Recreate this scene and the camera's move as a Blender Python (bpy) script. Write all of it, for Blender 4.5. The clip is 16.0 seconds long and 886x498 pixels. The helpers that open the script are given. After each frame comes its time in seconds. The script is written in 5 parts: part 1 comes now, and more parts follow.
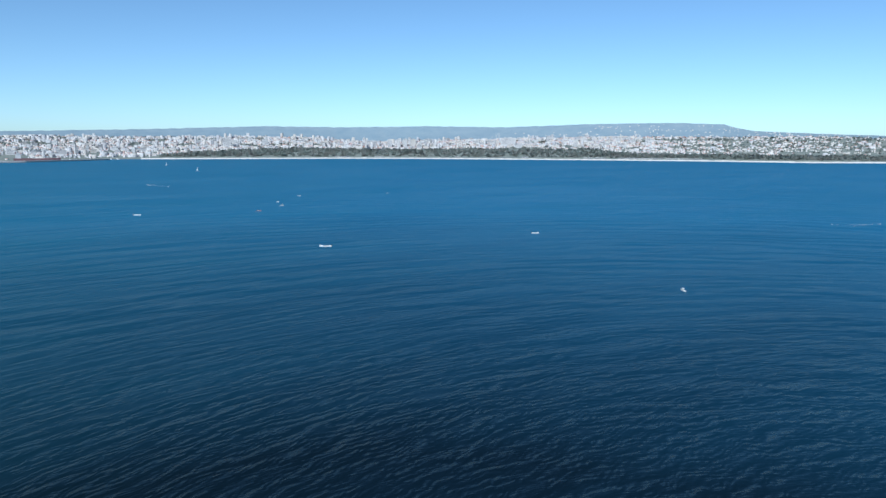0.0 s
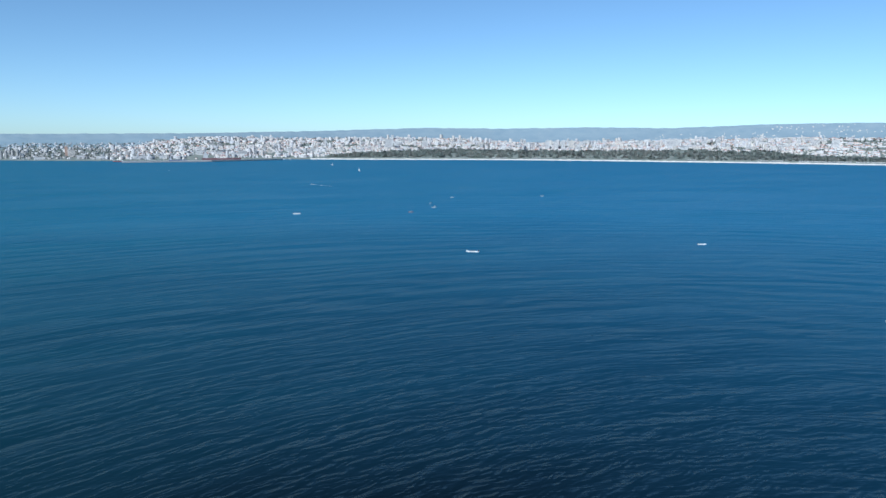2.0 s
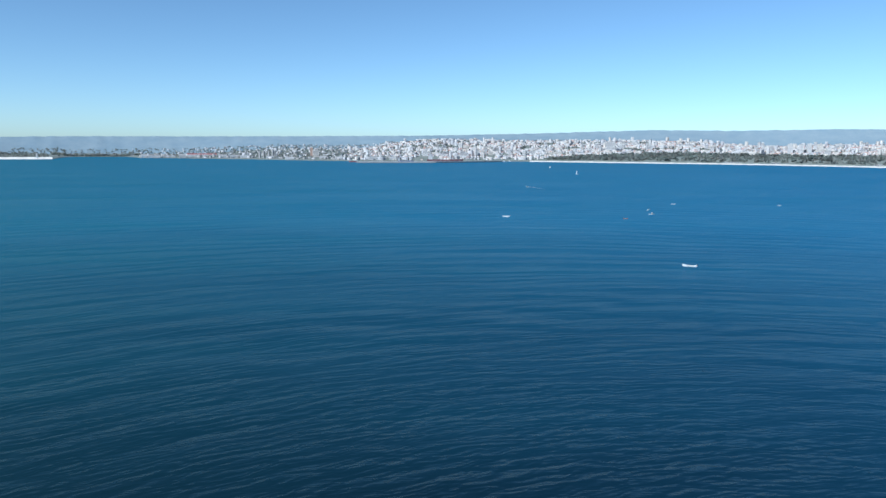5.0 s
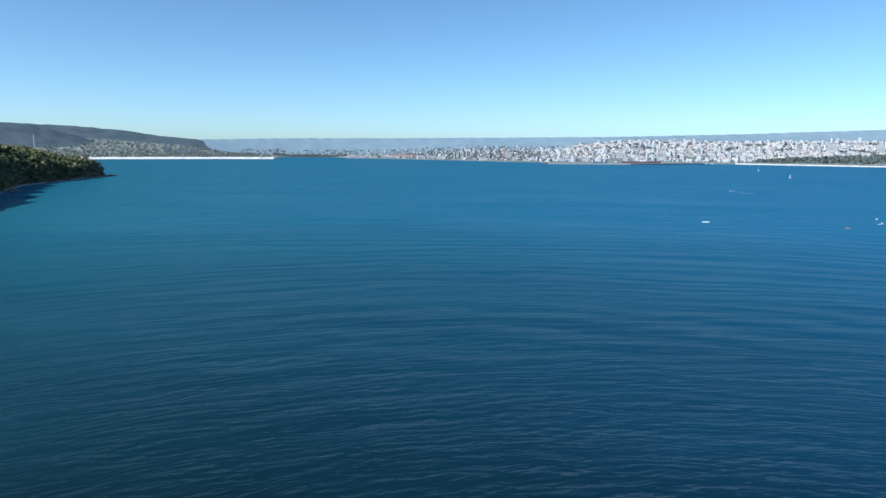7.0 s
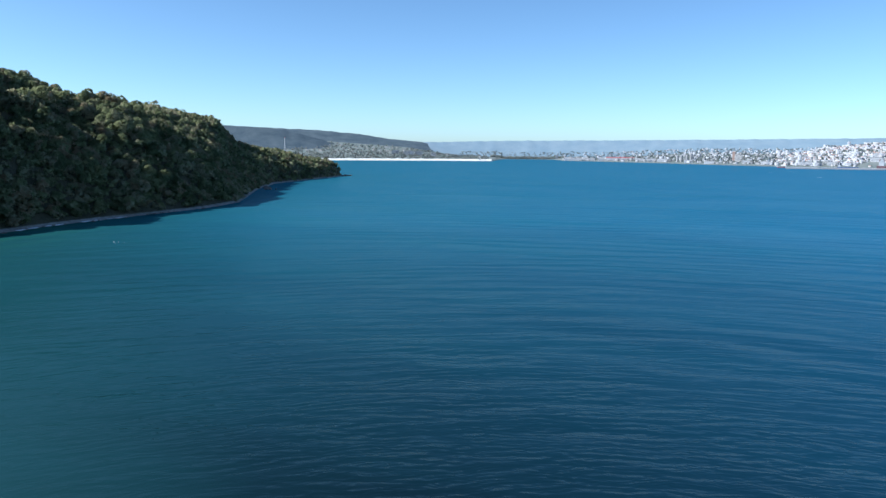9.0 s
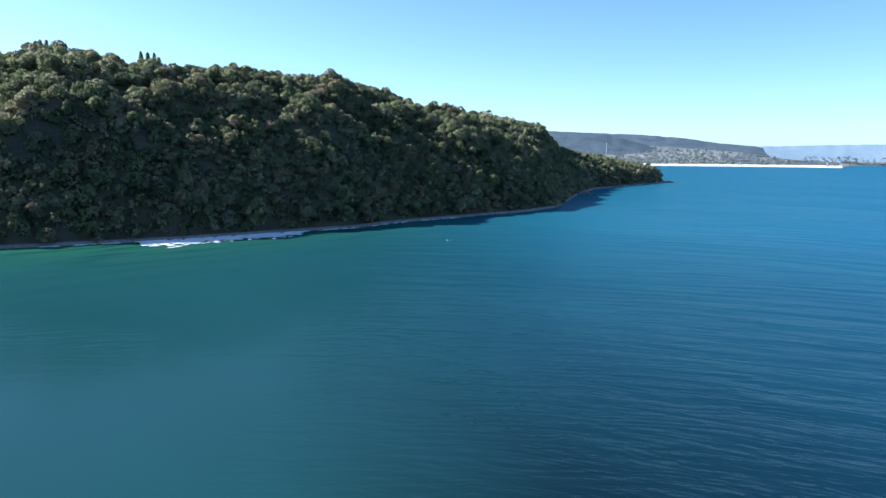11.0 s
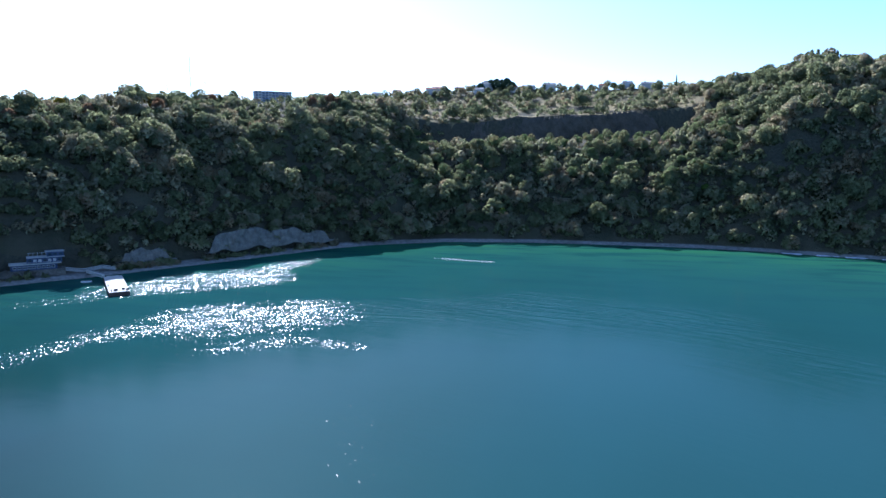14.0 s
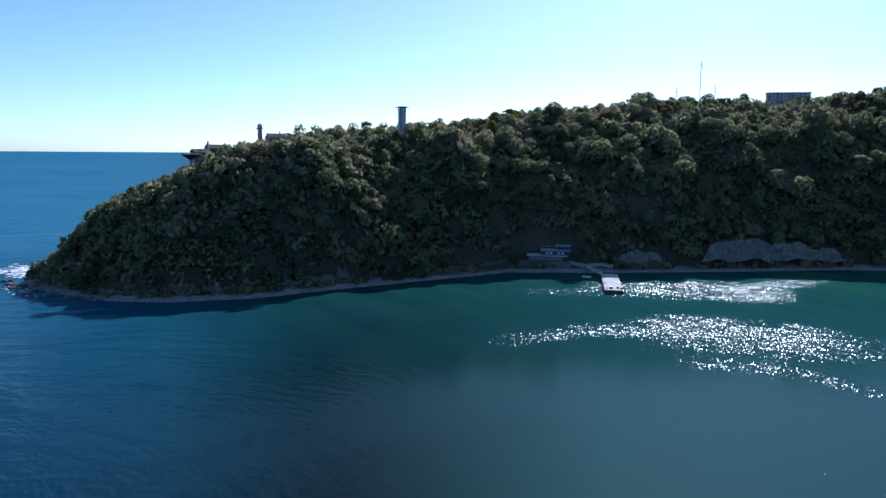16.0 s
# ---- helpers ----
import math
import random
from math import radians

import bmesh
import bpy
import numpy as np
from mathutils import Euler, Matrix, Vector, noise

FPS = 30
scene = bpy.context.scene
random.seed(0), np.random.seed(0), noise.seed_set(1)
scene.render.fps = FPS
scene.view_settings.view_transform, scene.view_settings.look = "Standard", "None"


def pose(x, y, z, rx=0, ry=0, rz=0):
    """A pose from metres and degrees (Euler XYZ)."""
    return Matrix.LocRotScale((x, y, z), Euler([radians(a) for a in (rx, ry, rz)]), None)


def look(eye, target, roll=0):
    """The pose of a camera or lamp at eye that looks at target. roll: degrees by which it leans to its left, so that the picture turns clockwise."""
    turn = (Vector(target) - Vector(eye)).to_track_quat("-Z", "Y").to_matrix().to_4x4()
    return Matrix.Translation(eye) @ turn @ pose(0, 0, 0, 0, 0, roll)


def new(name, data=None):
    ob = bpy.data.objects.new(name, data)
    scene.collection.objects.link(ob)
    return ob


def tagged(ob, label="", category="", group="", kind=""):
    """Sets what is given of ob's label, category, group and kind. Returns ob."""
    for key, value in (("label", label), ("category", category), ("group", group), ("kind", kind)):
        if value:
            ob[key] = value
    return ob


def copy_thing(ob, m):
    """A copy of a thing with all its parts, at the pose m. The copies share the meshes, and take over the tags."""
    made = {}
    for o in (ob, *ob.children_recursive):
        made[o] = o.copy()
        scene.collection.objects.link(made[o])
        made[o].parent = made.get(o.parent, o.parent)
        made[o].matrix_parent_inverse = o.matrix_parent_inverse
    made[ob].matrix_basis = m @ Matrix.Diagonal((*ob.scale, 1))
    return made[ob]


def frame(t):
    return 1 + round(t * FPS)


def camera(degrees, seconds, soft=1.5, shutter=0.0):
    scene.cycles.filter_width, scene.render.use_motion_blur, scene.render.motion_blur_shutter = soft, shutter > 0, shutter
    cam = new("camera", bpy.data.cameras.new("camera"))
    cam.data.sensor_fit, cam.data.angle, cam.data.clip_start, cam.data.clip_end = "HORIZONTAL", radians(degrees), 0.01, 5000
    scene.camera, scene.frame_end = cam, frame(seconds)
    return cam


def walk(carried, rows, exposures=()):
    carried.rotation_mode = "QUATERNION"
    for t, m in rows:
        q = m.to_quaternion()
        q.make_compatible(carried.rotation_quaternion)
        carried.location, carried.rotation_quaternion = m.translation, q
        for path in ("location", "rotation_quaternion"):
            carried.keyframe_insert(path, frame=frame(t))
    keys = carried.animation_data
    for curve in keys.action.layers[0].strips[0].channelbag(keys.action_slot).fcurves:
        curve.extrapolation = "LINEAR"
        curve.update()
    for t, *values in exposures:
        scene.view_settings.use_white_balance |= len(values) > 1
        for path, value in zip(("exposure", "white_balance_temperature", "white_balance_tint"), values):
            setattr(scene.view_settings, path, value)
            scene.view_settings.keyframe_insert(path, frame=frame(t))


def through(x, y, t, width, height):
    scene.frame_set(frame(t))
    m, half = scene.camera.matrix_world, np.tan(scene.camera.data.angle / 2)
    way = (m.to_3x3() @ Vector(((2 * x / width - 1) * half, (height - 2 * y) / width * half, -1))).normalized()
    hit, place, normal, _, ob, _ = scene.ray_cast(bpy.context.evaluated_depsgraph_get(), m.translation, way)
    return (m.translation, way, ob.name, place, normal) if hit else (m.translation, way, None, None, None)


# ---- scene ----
cam = camera(64.53, 16.0, soft=1.5)
PATH = [
    (0, (-0.00, -0.00, 78.00), (-0.00, 98.88, 63.08), 0.11),
    (0.5, (0.30, 6.89, 78.02), (-2.49, 105.74, 63.17), 0.21),
    (1, (0.67, 13.77, 78.10), (-9.18, 112.17, 63.26), 0.12),
    (1.5, (1.07, 20.49, 78.20), (-14.92, 118.09, 63.43), 0.18),
    (2, (1.48, 26.91, 78.30), (-20.26, 123.39, 63.51), 0.19),
    (2.5, (1.73, 32.87, 78.33), (-23.65, 128.47, 63.62), 0.25),
    (3, (1.76, 38.26, 78.39), (-28.32, 132.49, 63.70), 0.28),
    (3.5, (1.75, 42.97, 78.39), (-33.51, 135.39, 63.73), 0.35),
    (6, (0.71, 55.27, 76.97), (-59.75, 133.58, 62.39), 0.47),
    (6.5, (0.32, 56.30, 76.72), (-65.60, 130.07, 62.14), 0.49),
    (7, (-0.31, 56.90, 76.55), (-71.36, 125.74, 61.96), 0.47),
    (7.5, (-0.73, 57.08, 76.38), (-76.55, 120.63, 61.80), 0.41),
    (8, (-0.95, 57.01, 76.35), (-81.12, 114.97, 61.76), 0.42),
    (10.5, (-0.09, 54.78, 78.70), (-97.91, 69.84, 64.42), 0.40),
    (11, (-0.95, 54.91, 79.05), (-99.92, 56.92, 64.87), 0.33),
    (11.5, (-2.02, 55.15, 79.37), (-100.25, 42.82, 65.31), 0.38),
    (12, (-3.00, 55.16, 79.74), (-98.14, 27.74, 65.73), 0.35),
    (12.5, (-3.72, 54.75, 80.28), (-92.88, 11.67, 66.31), 0.21),
    (13, (-4.26, 53.90, 80.94), (-84.85, -3.64, 66.97), 0.21),
    (13.5, (-4.62, 52.73, 81.64), (-74.32, -17.61, 67.69), 0.19),
    (14, (-4.87, 51.30, 82.28), (-61.73, -29.77, 68.34), 0.20),
    (14.5, (-4.80, 49.80, 82.79), (-47.24, -39.67, 68.89), 0.23),
    (15, (-4.46, 48.42, 83.20), (-31.20, -46.94, 69.35), 0.41),
    (15.5, (-4.05, 47.04, 83.66), (-14.31, -51.46, 69.80), 0.45),
    (16, (-3.74, 45.55, 84.18), (2.81, -53.26, 70.26), 0.56),
]
EXPOSURES = [(0.0, 0.03, 5400, 3), (3.5, 0.12, 5400, 3), (7.0, 0.26, 5400, 3), (11.0, 0.86, 5280, 10), (12.5, 1.14, 5180, 12), (13.5, 1.1, 5120, 14), (14.5, 0.84, 5040, 16), (15.2, 0.5, 5020, 16), (16.0, 0.16, 5100, 12)]
SKY_STRENGTH, SUN_STRENGTH = 0.124, 5.0
AIR = 0.62, 0.5, 1.9, 80
SKY_TINT = (0.98, 1.03, 0.98)
SWELL_X, SWELL_Y, SWELL_R = 150.0, 0.0, 420.0      # the crests lie on wide arcs round this point, bending into the bay
TRAINS = ((4, 40.0, 4.0, 4.0, 0.22), (-4, 20.0, 5.0, 4.0, 0.26), (12, 1.0, 5.0, 2.0, 0.3), (-25, 0.7, 2.5, 2.0, 0.25))
CRESTS = ((4, 26.0, 7.0, 0.2), (-3, 13.0, 9.0, 0.22), (3, 7.5, 10.0, 0.08), (-6, 4.4, 11.0, 0.1), (5, 2.7, 12.0, 0.11), (-8, 1.7, 12.0, 0.1), (8, 1.1, 9.0, 0.09))
FACET, FACET_TILT, MIRROR = (0.9, 0.34), 0.5, (0.21, 0.22)
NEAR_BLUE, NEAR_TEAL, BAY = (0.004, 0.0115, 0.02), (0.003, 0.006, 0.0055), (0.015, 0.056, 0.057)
# far tones: sky reflection painted into the body colour
FAR_SHEEN_BLUE, FAR_SHEEN_TEAL = (0.024, 0.132, 0.25), (0.024, 0.115, 0.152)
SHOAL, WEED = (0.03, 0.12, 0.058), (0.008, 0.045, 0.03)
walk(cam, [(t, look(eye, target, roll)) for t, eye, target, roll in PATH], EXPOSURES)

# ---- light ----
SUN_TURN, SUN_UP = 163.0, 35.5     # degrees to the left of +y, degrees above the horizon
sun_way = Vector((-math.sin(radians(SUN_TURN)) * math.cos(radians(SUN_UP)),
                  math.cos(radians(SUN_TURN)) * math.cos(radians(SUN_UP)), math.sin(radians(SUN_UP))))
world = bpy.data.worlds.new("sky")
scene.world = world
world.use_nodes = True
wn = world.node_tree.nodes
sky = wn.new("ShaderNodeTexSky")
sky.sky_type, sky.sun_disc = "NISHITA", False
sky.sun_elevation, sky.sun_rotation = radians(SUN_UP), radians(-SUN_TURN)
sky.air_density, sky.dust_density, sky.ozone_density, sky.altitude = AIR
tint = wn.new("ShaderNodeMix")
tint.data_type, tint.blend_type = "RGBA", "MULTIPLY"
tint.inputs["Factor"].default_value, tint.inputs["B"].default_value = 1.0, (*SKY_TINT, 1)
world.node_tree.links.new(sky.outputs["Color"], tint.inputs["A"])
world.node_tree.links.new(tint.outputs["Result"], wn["Background"].inputs["Color"])
wn["Background"].inputs["Strength"].default_value = SKY_STRENGTH
sun_data = bpy.data.lights.new("sun", "SUN")
sun_data.energy, sun_data.angle, sun_data.color = SUN_STRENGTH, radians(0.5), (1.0, 0.94, 0.88)
sun = new("sun", sun_data)
sun.matrix_world = look(sun_way * 1000, (0, 0, 0))


# ---- materials ----
def material(name, rough=0.8, spec=0.3, metal=0.0):
    m = bpy.data.materials.new(name)
    m.use_nodes = True
    b = m.node_tree.nodes["Principled BSDF"]
    b.inputs["Roughness"].default_value = rough
    b.inputs["Specular IOR Level"].default_value = spec
    b.inputs["Metallic"].default_value = metal
    return m, m.node_tree.nodes, m.node_tree.links, b


def ramp(nodes, stops):
    r = nodes.new("ShaderNodeValToRGB")
    e = r.color_ramp.elements
    for i, (at, colour) in enumerate(stops):
        el = e[i] if i < 2 else e.new(at)
        el.position, el.color = at, (*colour, 1)
    return r


def noise_at(nodes, links, source, scale, detail=4.0, rough=0.55):
    n = nodes.new("ShaderNodeTexNoise")
    n.inputs["Scale"].default_value, n.inputs["Detail"].default_value, n.inputs["Roughness"].default_value = scale, detail, rough
    links.new(source, n.inputs["Vector"])
    return n


def mottled(name, dark, light, size, rough=0.8, spec=0.3, metal=0.0, bump=0.0, random_part=0.0):
    """A surface whose colour wanders between two tones at two scales; size in metres."""
    m, nodes, links, b = material(name, rough, spec, metal)
    g = nodes.new("ShaderNodeNewGeometry")
    a = noise_at(nodes, links, g.outputs["Position"], 1.0 / size)
    c = noise_at(nodes, links, g.outputs["Position"], 8.0 / size, 3.0)
    mix = nodes.new("ShaderNodeMath")
    mix.operation = "MULTIPLY_ADD"
    links.new(c.outputs["Fac"], mix.inputs[0])
    mix.inputs[1].default_value = 0.45
    links.new(a.outputs["Fac"], mix.inputs[2])
    off = nodes.new("ShaderNodeMath")
    off.operation = "MULTIPLY_ADD"
    info = nodes.new("ShaderNodeObjectInfo")
    links.new(info.outputs["Random"], off.inputs[0])
    off.inputs[1].default_value = random_part
    links.new(mix.outputs[0], off.inputs[2])
    r = ramp(nodes, [(0.45, dark), (0.95 + random_part * 0.5, light)])
    links.new(off.outputs[0], r.inputs["Fac"])
    links.new(r.outputs["Color"], b.inputs["Base Color"])
    if bump:
        bp = nodes.new("ShaderNodeBump")
        bp.inputs["Distance"].default_value, bp.inputs["Strength"].default_value = bump, 0.8
        links.new(c.outputs["Fac"], bp.inputs["Height"])
        links.new(bp.outputs["Normal"], b.inputs["Normal"])
    return m


def foliage(name, stops, cell=11.0, through=0.25, grain=0.9):
    """Leaves: a colour for each crown, broken by finer noise, shaded as the round crown that they stand on, with some light coming through."""
    m, nodes, links, b = material(name, 0.9, 0.0)
    g = nodes.new("ShaderNodeNewGeometry")
    v = nodes.new("ShaderNodeTexVoronoi")
    v.inputs["Scale"].default_value = 1.0 / cell
    links.new(g.outputs["Position"], v.inputs["Vector"])
    sep = nodes.new("ShaderNodeSeparateColor")
    links.new(v.outputs["Color"], sep.inputs["Color"])
    n = noise_at(nodes, links, g.outputs["Position"], 0.012, 2.0)
    fine = noise_at(nodes, links, g.outputs["Position"], grain, 2.0, 0.6)

    def add(a, k, c):
        x = nodes.new("ShaderNodeMath")
        x.operation = "MULTIPLY_ADD"
        links.new(a, x.inputs[0])
        x.inputs[1].default_value = k
        if isinstance(c, float):
            x.inputs[2].default_value = c
        else:
            links.new(c, x.inputs[2])
        return x.outputs[0]

    tone = add(g.outputs["Random Per Island"], 0.2, add(n.outputs["Fac"], 0.5, add(fine.outputs["Fac"], 0.3, add(sep.outputs["Red"], 0.82, -0.4))))
    r = ramp(nodes, stops)
    links.new(tone, r.inputs["Fac"])
    links.new(r.outputs["Color"], b.inputs["Base Color"])
    out = nodes.new("ShaderNodeAttribute")
    out.attribute_name = "outward"
    turn = nodes.new("ShaderNodeVectorTransform")
    turn.vector_type, turn.convert_from, turn.convert_to = "NORMAL", "OBJECT", "WORLD"
    links.new(out.outputs["Vector"], turn.inputs["Vector"])
    bp = nodes.new("ShaderNodeBump")
    bp.inputs["Strength"].default_value, bp.inputs["Distance"].default_value = 0.15, 0.5
    links.new(fine.outputs["Fac"], bp.inputs["Height"])
    links.new(turn.outputs["Vector"], bp.inputs["Normal"])
    links.new(bp.outputs["Normal"], b.inputs["Normal"])
    t = nodes.new("ShaderNodeBsdfTranslucent")
    links.new(r.outputs["Color"], t.inputs["Color"])
    ms = nodes.new("ShaderNodeMixShader")
    ms.inputs["Fac"].default_value = through
    links.new(b.outputs["BSDF"], ms.inputs[1])
    links.new(t.outputs["BSDF"], ms.inputs[2])
    links.new(ms.outputs["Shader"], nodes["Material Output"].inputs["Surface"])
    return m


LEAF = foliage("autumn_leaves", [(0.08, (0.117, 0.138, 0.0715)), (0.28, (0.164, 0.186, 0.089)), (0.46, (0.264, 0.278, 0.138)), (0.6, (0.218, 0.236, 0.11)),
                                 (0.7, (0.31, 0.304, 0.19)), (0.84, (0.328, 0.288, 0.168)), (0.97, (0.292, 0.215, 0.126))], 13.0, 0.35)
LEAF_LIGHT = foliage("light_leaves", [(0.1, (0.135, 0.188, 0.075)), (0.35, (0.195, 0.24, 0.0975)), (0.6, (0.21, 0.225, 0.112)), (0.9, (0.255, 0.225, 0.105))], 8.0, 0.35)
# far trees: the pale grey haze of distance is mixed into the leaf colour
LEAF_HAZED = foliage("hazed_far_leaves", [(0.0, (0.25, 0.3, 0.275)), (0.4, (0.3, 0.335, 0.3)), (0.7, (0.335, 0.34, 0.31)), (1.0, (0.32, 0.31, 0.285))], 16.0, 0.6, 0.3)
LEAF_GREEN = foliage("green_leaves", [(0.0, (0.09, 0.15, 0.03)), (1.0, (0.15, 0.2, 0.045))], 5.0, 0.35)
LEAF_YELLOW = foliage("yellow_leaves", [(0.0, (0.2, 0.16, 0.025)), (1.0, (0.3, 0.23, 0.035))], 5.0, 0.35)
LEAF_DARK = foliage("conifer_needles", [(0.0, (0.039, 0.0624, 0.039)), (1.0, (0.065, 0.091, 0.0494))], 5.0, 0.1)
LEAF_RUST = foliage("rust_leaves", [(0.0, (0.2, 0.125, 0.075)), (1.0, (0.27, 0.175, 0.1))], 5.0, 0.5)
BARK = mottled("bark", (0.04, 0.03, 0.022), (0.12, 0.1, 0.08), 1.5, 0.9, 0.1)
WHITE = mottled("white_render", (0.37, 0.365, 0.365), (0.52, 0.51, 0.505), 40.0, 0.8, 0.2, random_part=0.3)
CREAM = mottled("cream_render", (0.38, 0.355, 0.325), (0.54, 0.505, 0.47), 40.0, 0.8, 0.2, random_part=0.3)
GREY = mottled("grey_concrete", (0.18, 0.18, 0.18), (0.34, 0.33, 0.32), 12.0, 0.85, 0.2, random_part=0.3)
TILE = mottled("red_roof_tiles", (0.22, 0.07, 0.04), (0.4, 0.15, 0.09), 5.0, 0.8, 0.2, random_part=0.2)
DARK = mottled("dark_paint", (0.015, 0.015, 0.018), (0.04, 0.04, 0.045), 3.0, 0.5, 0.4)
RED = mottled("red_paint", (0.26, 0.035, 0.03), (0.38, 0.08, 0.06), 6.0, 0.5, 0.4)
BLUE = mottled("blue_paint", (0.03, 0.06, 0.16), (0.06, 0.12, 0.28), 3.0, 0.5, 0.4)
STEEL = mottled("painted_steel", (0.25, 0.26, 0.28), (0.42, 0.43, 0.45), 2.0, 0.45, 0.5)
BOATWHITE = mottled("white_gelcoat", (0.7, 0.7, 0.68), (0.85, 0.85, 0.83), 1.5, 0.3, 0.5)
GLASS = mottled("window_glass", (0.02, 0.03, 0.04), (0.05, 0.06, 0.08), 4.0, 0.08, 0.6)
SAND = mottled("pale_sand", (0.66, 0.62, 0.54), (0.84, 0.8, 0.72), 30.0, 0.95, 0.1)
ROCK = mottled("wet_rock", (0.05, 0.045, 0.04), (0.2, 0.18, 0.15), 2.0, 0.7, 0.4)
FOAM = mottled("sea_foam", (0.7, 0.74, 0.76), (0.9, 0.92, 0.93), 1.0, 0.8, 0.2)
# wooded hills coloured pale blue: aerial haze put into the base colour
HAZED_HILLS = mottled("hazed_far_hills", (0.2, 0.27, 0.32), (0.26, 0.32, 0.355), 90.0, 1.0, 0.0)


def ground_material():
    """Dry grass and soil; pale clay where it is steep; pebbles at the water."""
    m, nodes, links, b = material("hillside_ground", 0.95, 0.1)
    g = nodes.new("ShaderNodeNewGeometry")
    sepn, sepp = nodes.new("ShaderNodeSeparateXYZ"), nodes.new("ShaderNodeSeparateXYZ")
    links.new(g.outputs["True Normal"], sepn.inputs[0])
    links.new(g.outputs["Position"], sepp.inputs[0])
    n1 = noise_at(nodes, links, g.outputs["Position"], 0.03)
    n2 = noise_at(nodes, links, g.outputs["Position"], 0.35, 6.0)
    grass = ramp(nodes, [(0.35, (0.055, 0.055, 0.034)), (0.55, (0.09, 0.08, 0.052)), (0.75, (0.065, 0.068, 0.038))])
    links.new(n1.outputs["Fac"], grass.inputs["Fac"])
    clay = ramp(nodes, [(0.3, (0.05, 0.05, 0.035)), (0.7, (0.085, 0.078, 0.056))])
    links.new(n2.outputs["Fac"], clay.inputs["Fac"])
    steep = nodes.new("ShaderNodeMapRange")
    steep.inputs["From Min"].default_value, steep.inputs["From Max"].default_value = 0.6, 0.5
    links.new(sepn.outputs["Z"], steep.inputs["Value"])
    mix = nodes.new("ShaderNodeMix")
    mix.data_type = "RGBA"
    links.new(steep.outputs[0], mix.inputs["Factor"])
    dry = ramp(nodes, [(0.35, (0.14, 0.12, 0.06)), (0.55, (0.28, 0.22, 0.11)), (0.75, (0.16, 0.16, 0.07))])
    links.new(n2.outputs["Fac"], dry.inputs["Fac"])
    where = nodes.new("ShaderNodeAttribute")
    where.attribute_name = "meadow"
    mix0 = nodes.new("ShaderNodeMix")
    mix0.data_type = "RGBA"
    links.new(where.outputs["Fac"], mix0.inputs["Factor"])
    links.new(grass.outputs["Color"], mix0.inputs["A"])
    links.new(dry.outputs["Color"], mix0.inputs["B"])
    links.new(mix0.outputs["Result"], mix.inputs["A"])
    links.new(clay.outputs["Color"], mix.inputs["B"])
    low = nodes.new("ShaderNodeMapRange")
    low.inputs["From Min"].default_value, low.inputs["From Max"].default_value = 2.6, 1.7
    links.new(sepp.outputs["Z"], low.inputs["Value"])
    peb = ramp(nodes, [(0.3, (0.17, 0.16, 0.145)), (0.7, (0.36, 0.34, 0.31))])
    links.new(n2.outputs["Fac"], peb.inputs["Fac"])
    mix2 = nodes.new("ShaderNodeMix")
    mix2.data_type = "RGBA"
    links.new(low.outputs[0], mix2.inputs["Factor"])
    links.new(mix.outputs["Result"], mix2.inputs["A"])
    links.new(peb.outputs["Color"], mix2.inputs["B"])
    links.new(mix2.outputs["Result"], b.inputs["Base Color"])
    bp = nodes.new("ShaderNodeBump")
    bp.inputs["Distance"].default_value = 1.2
    links.new(n2.outputs["Fac"], bp.inputs["Height"])
    links.new(bp.outputs["Normal"], b.inputs["Normal"])
    return m


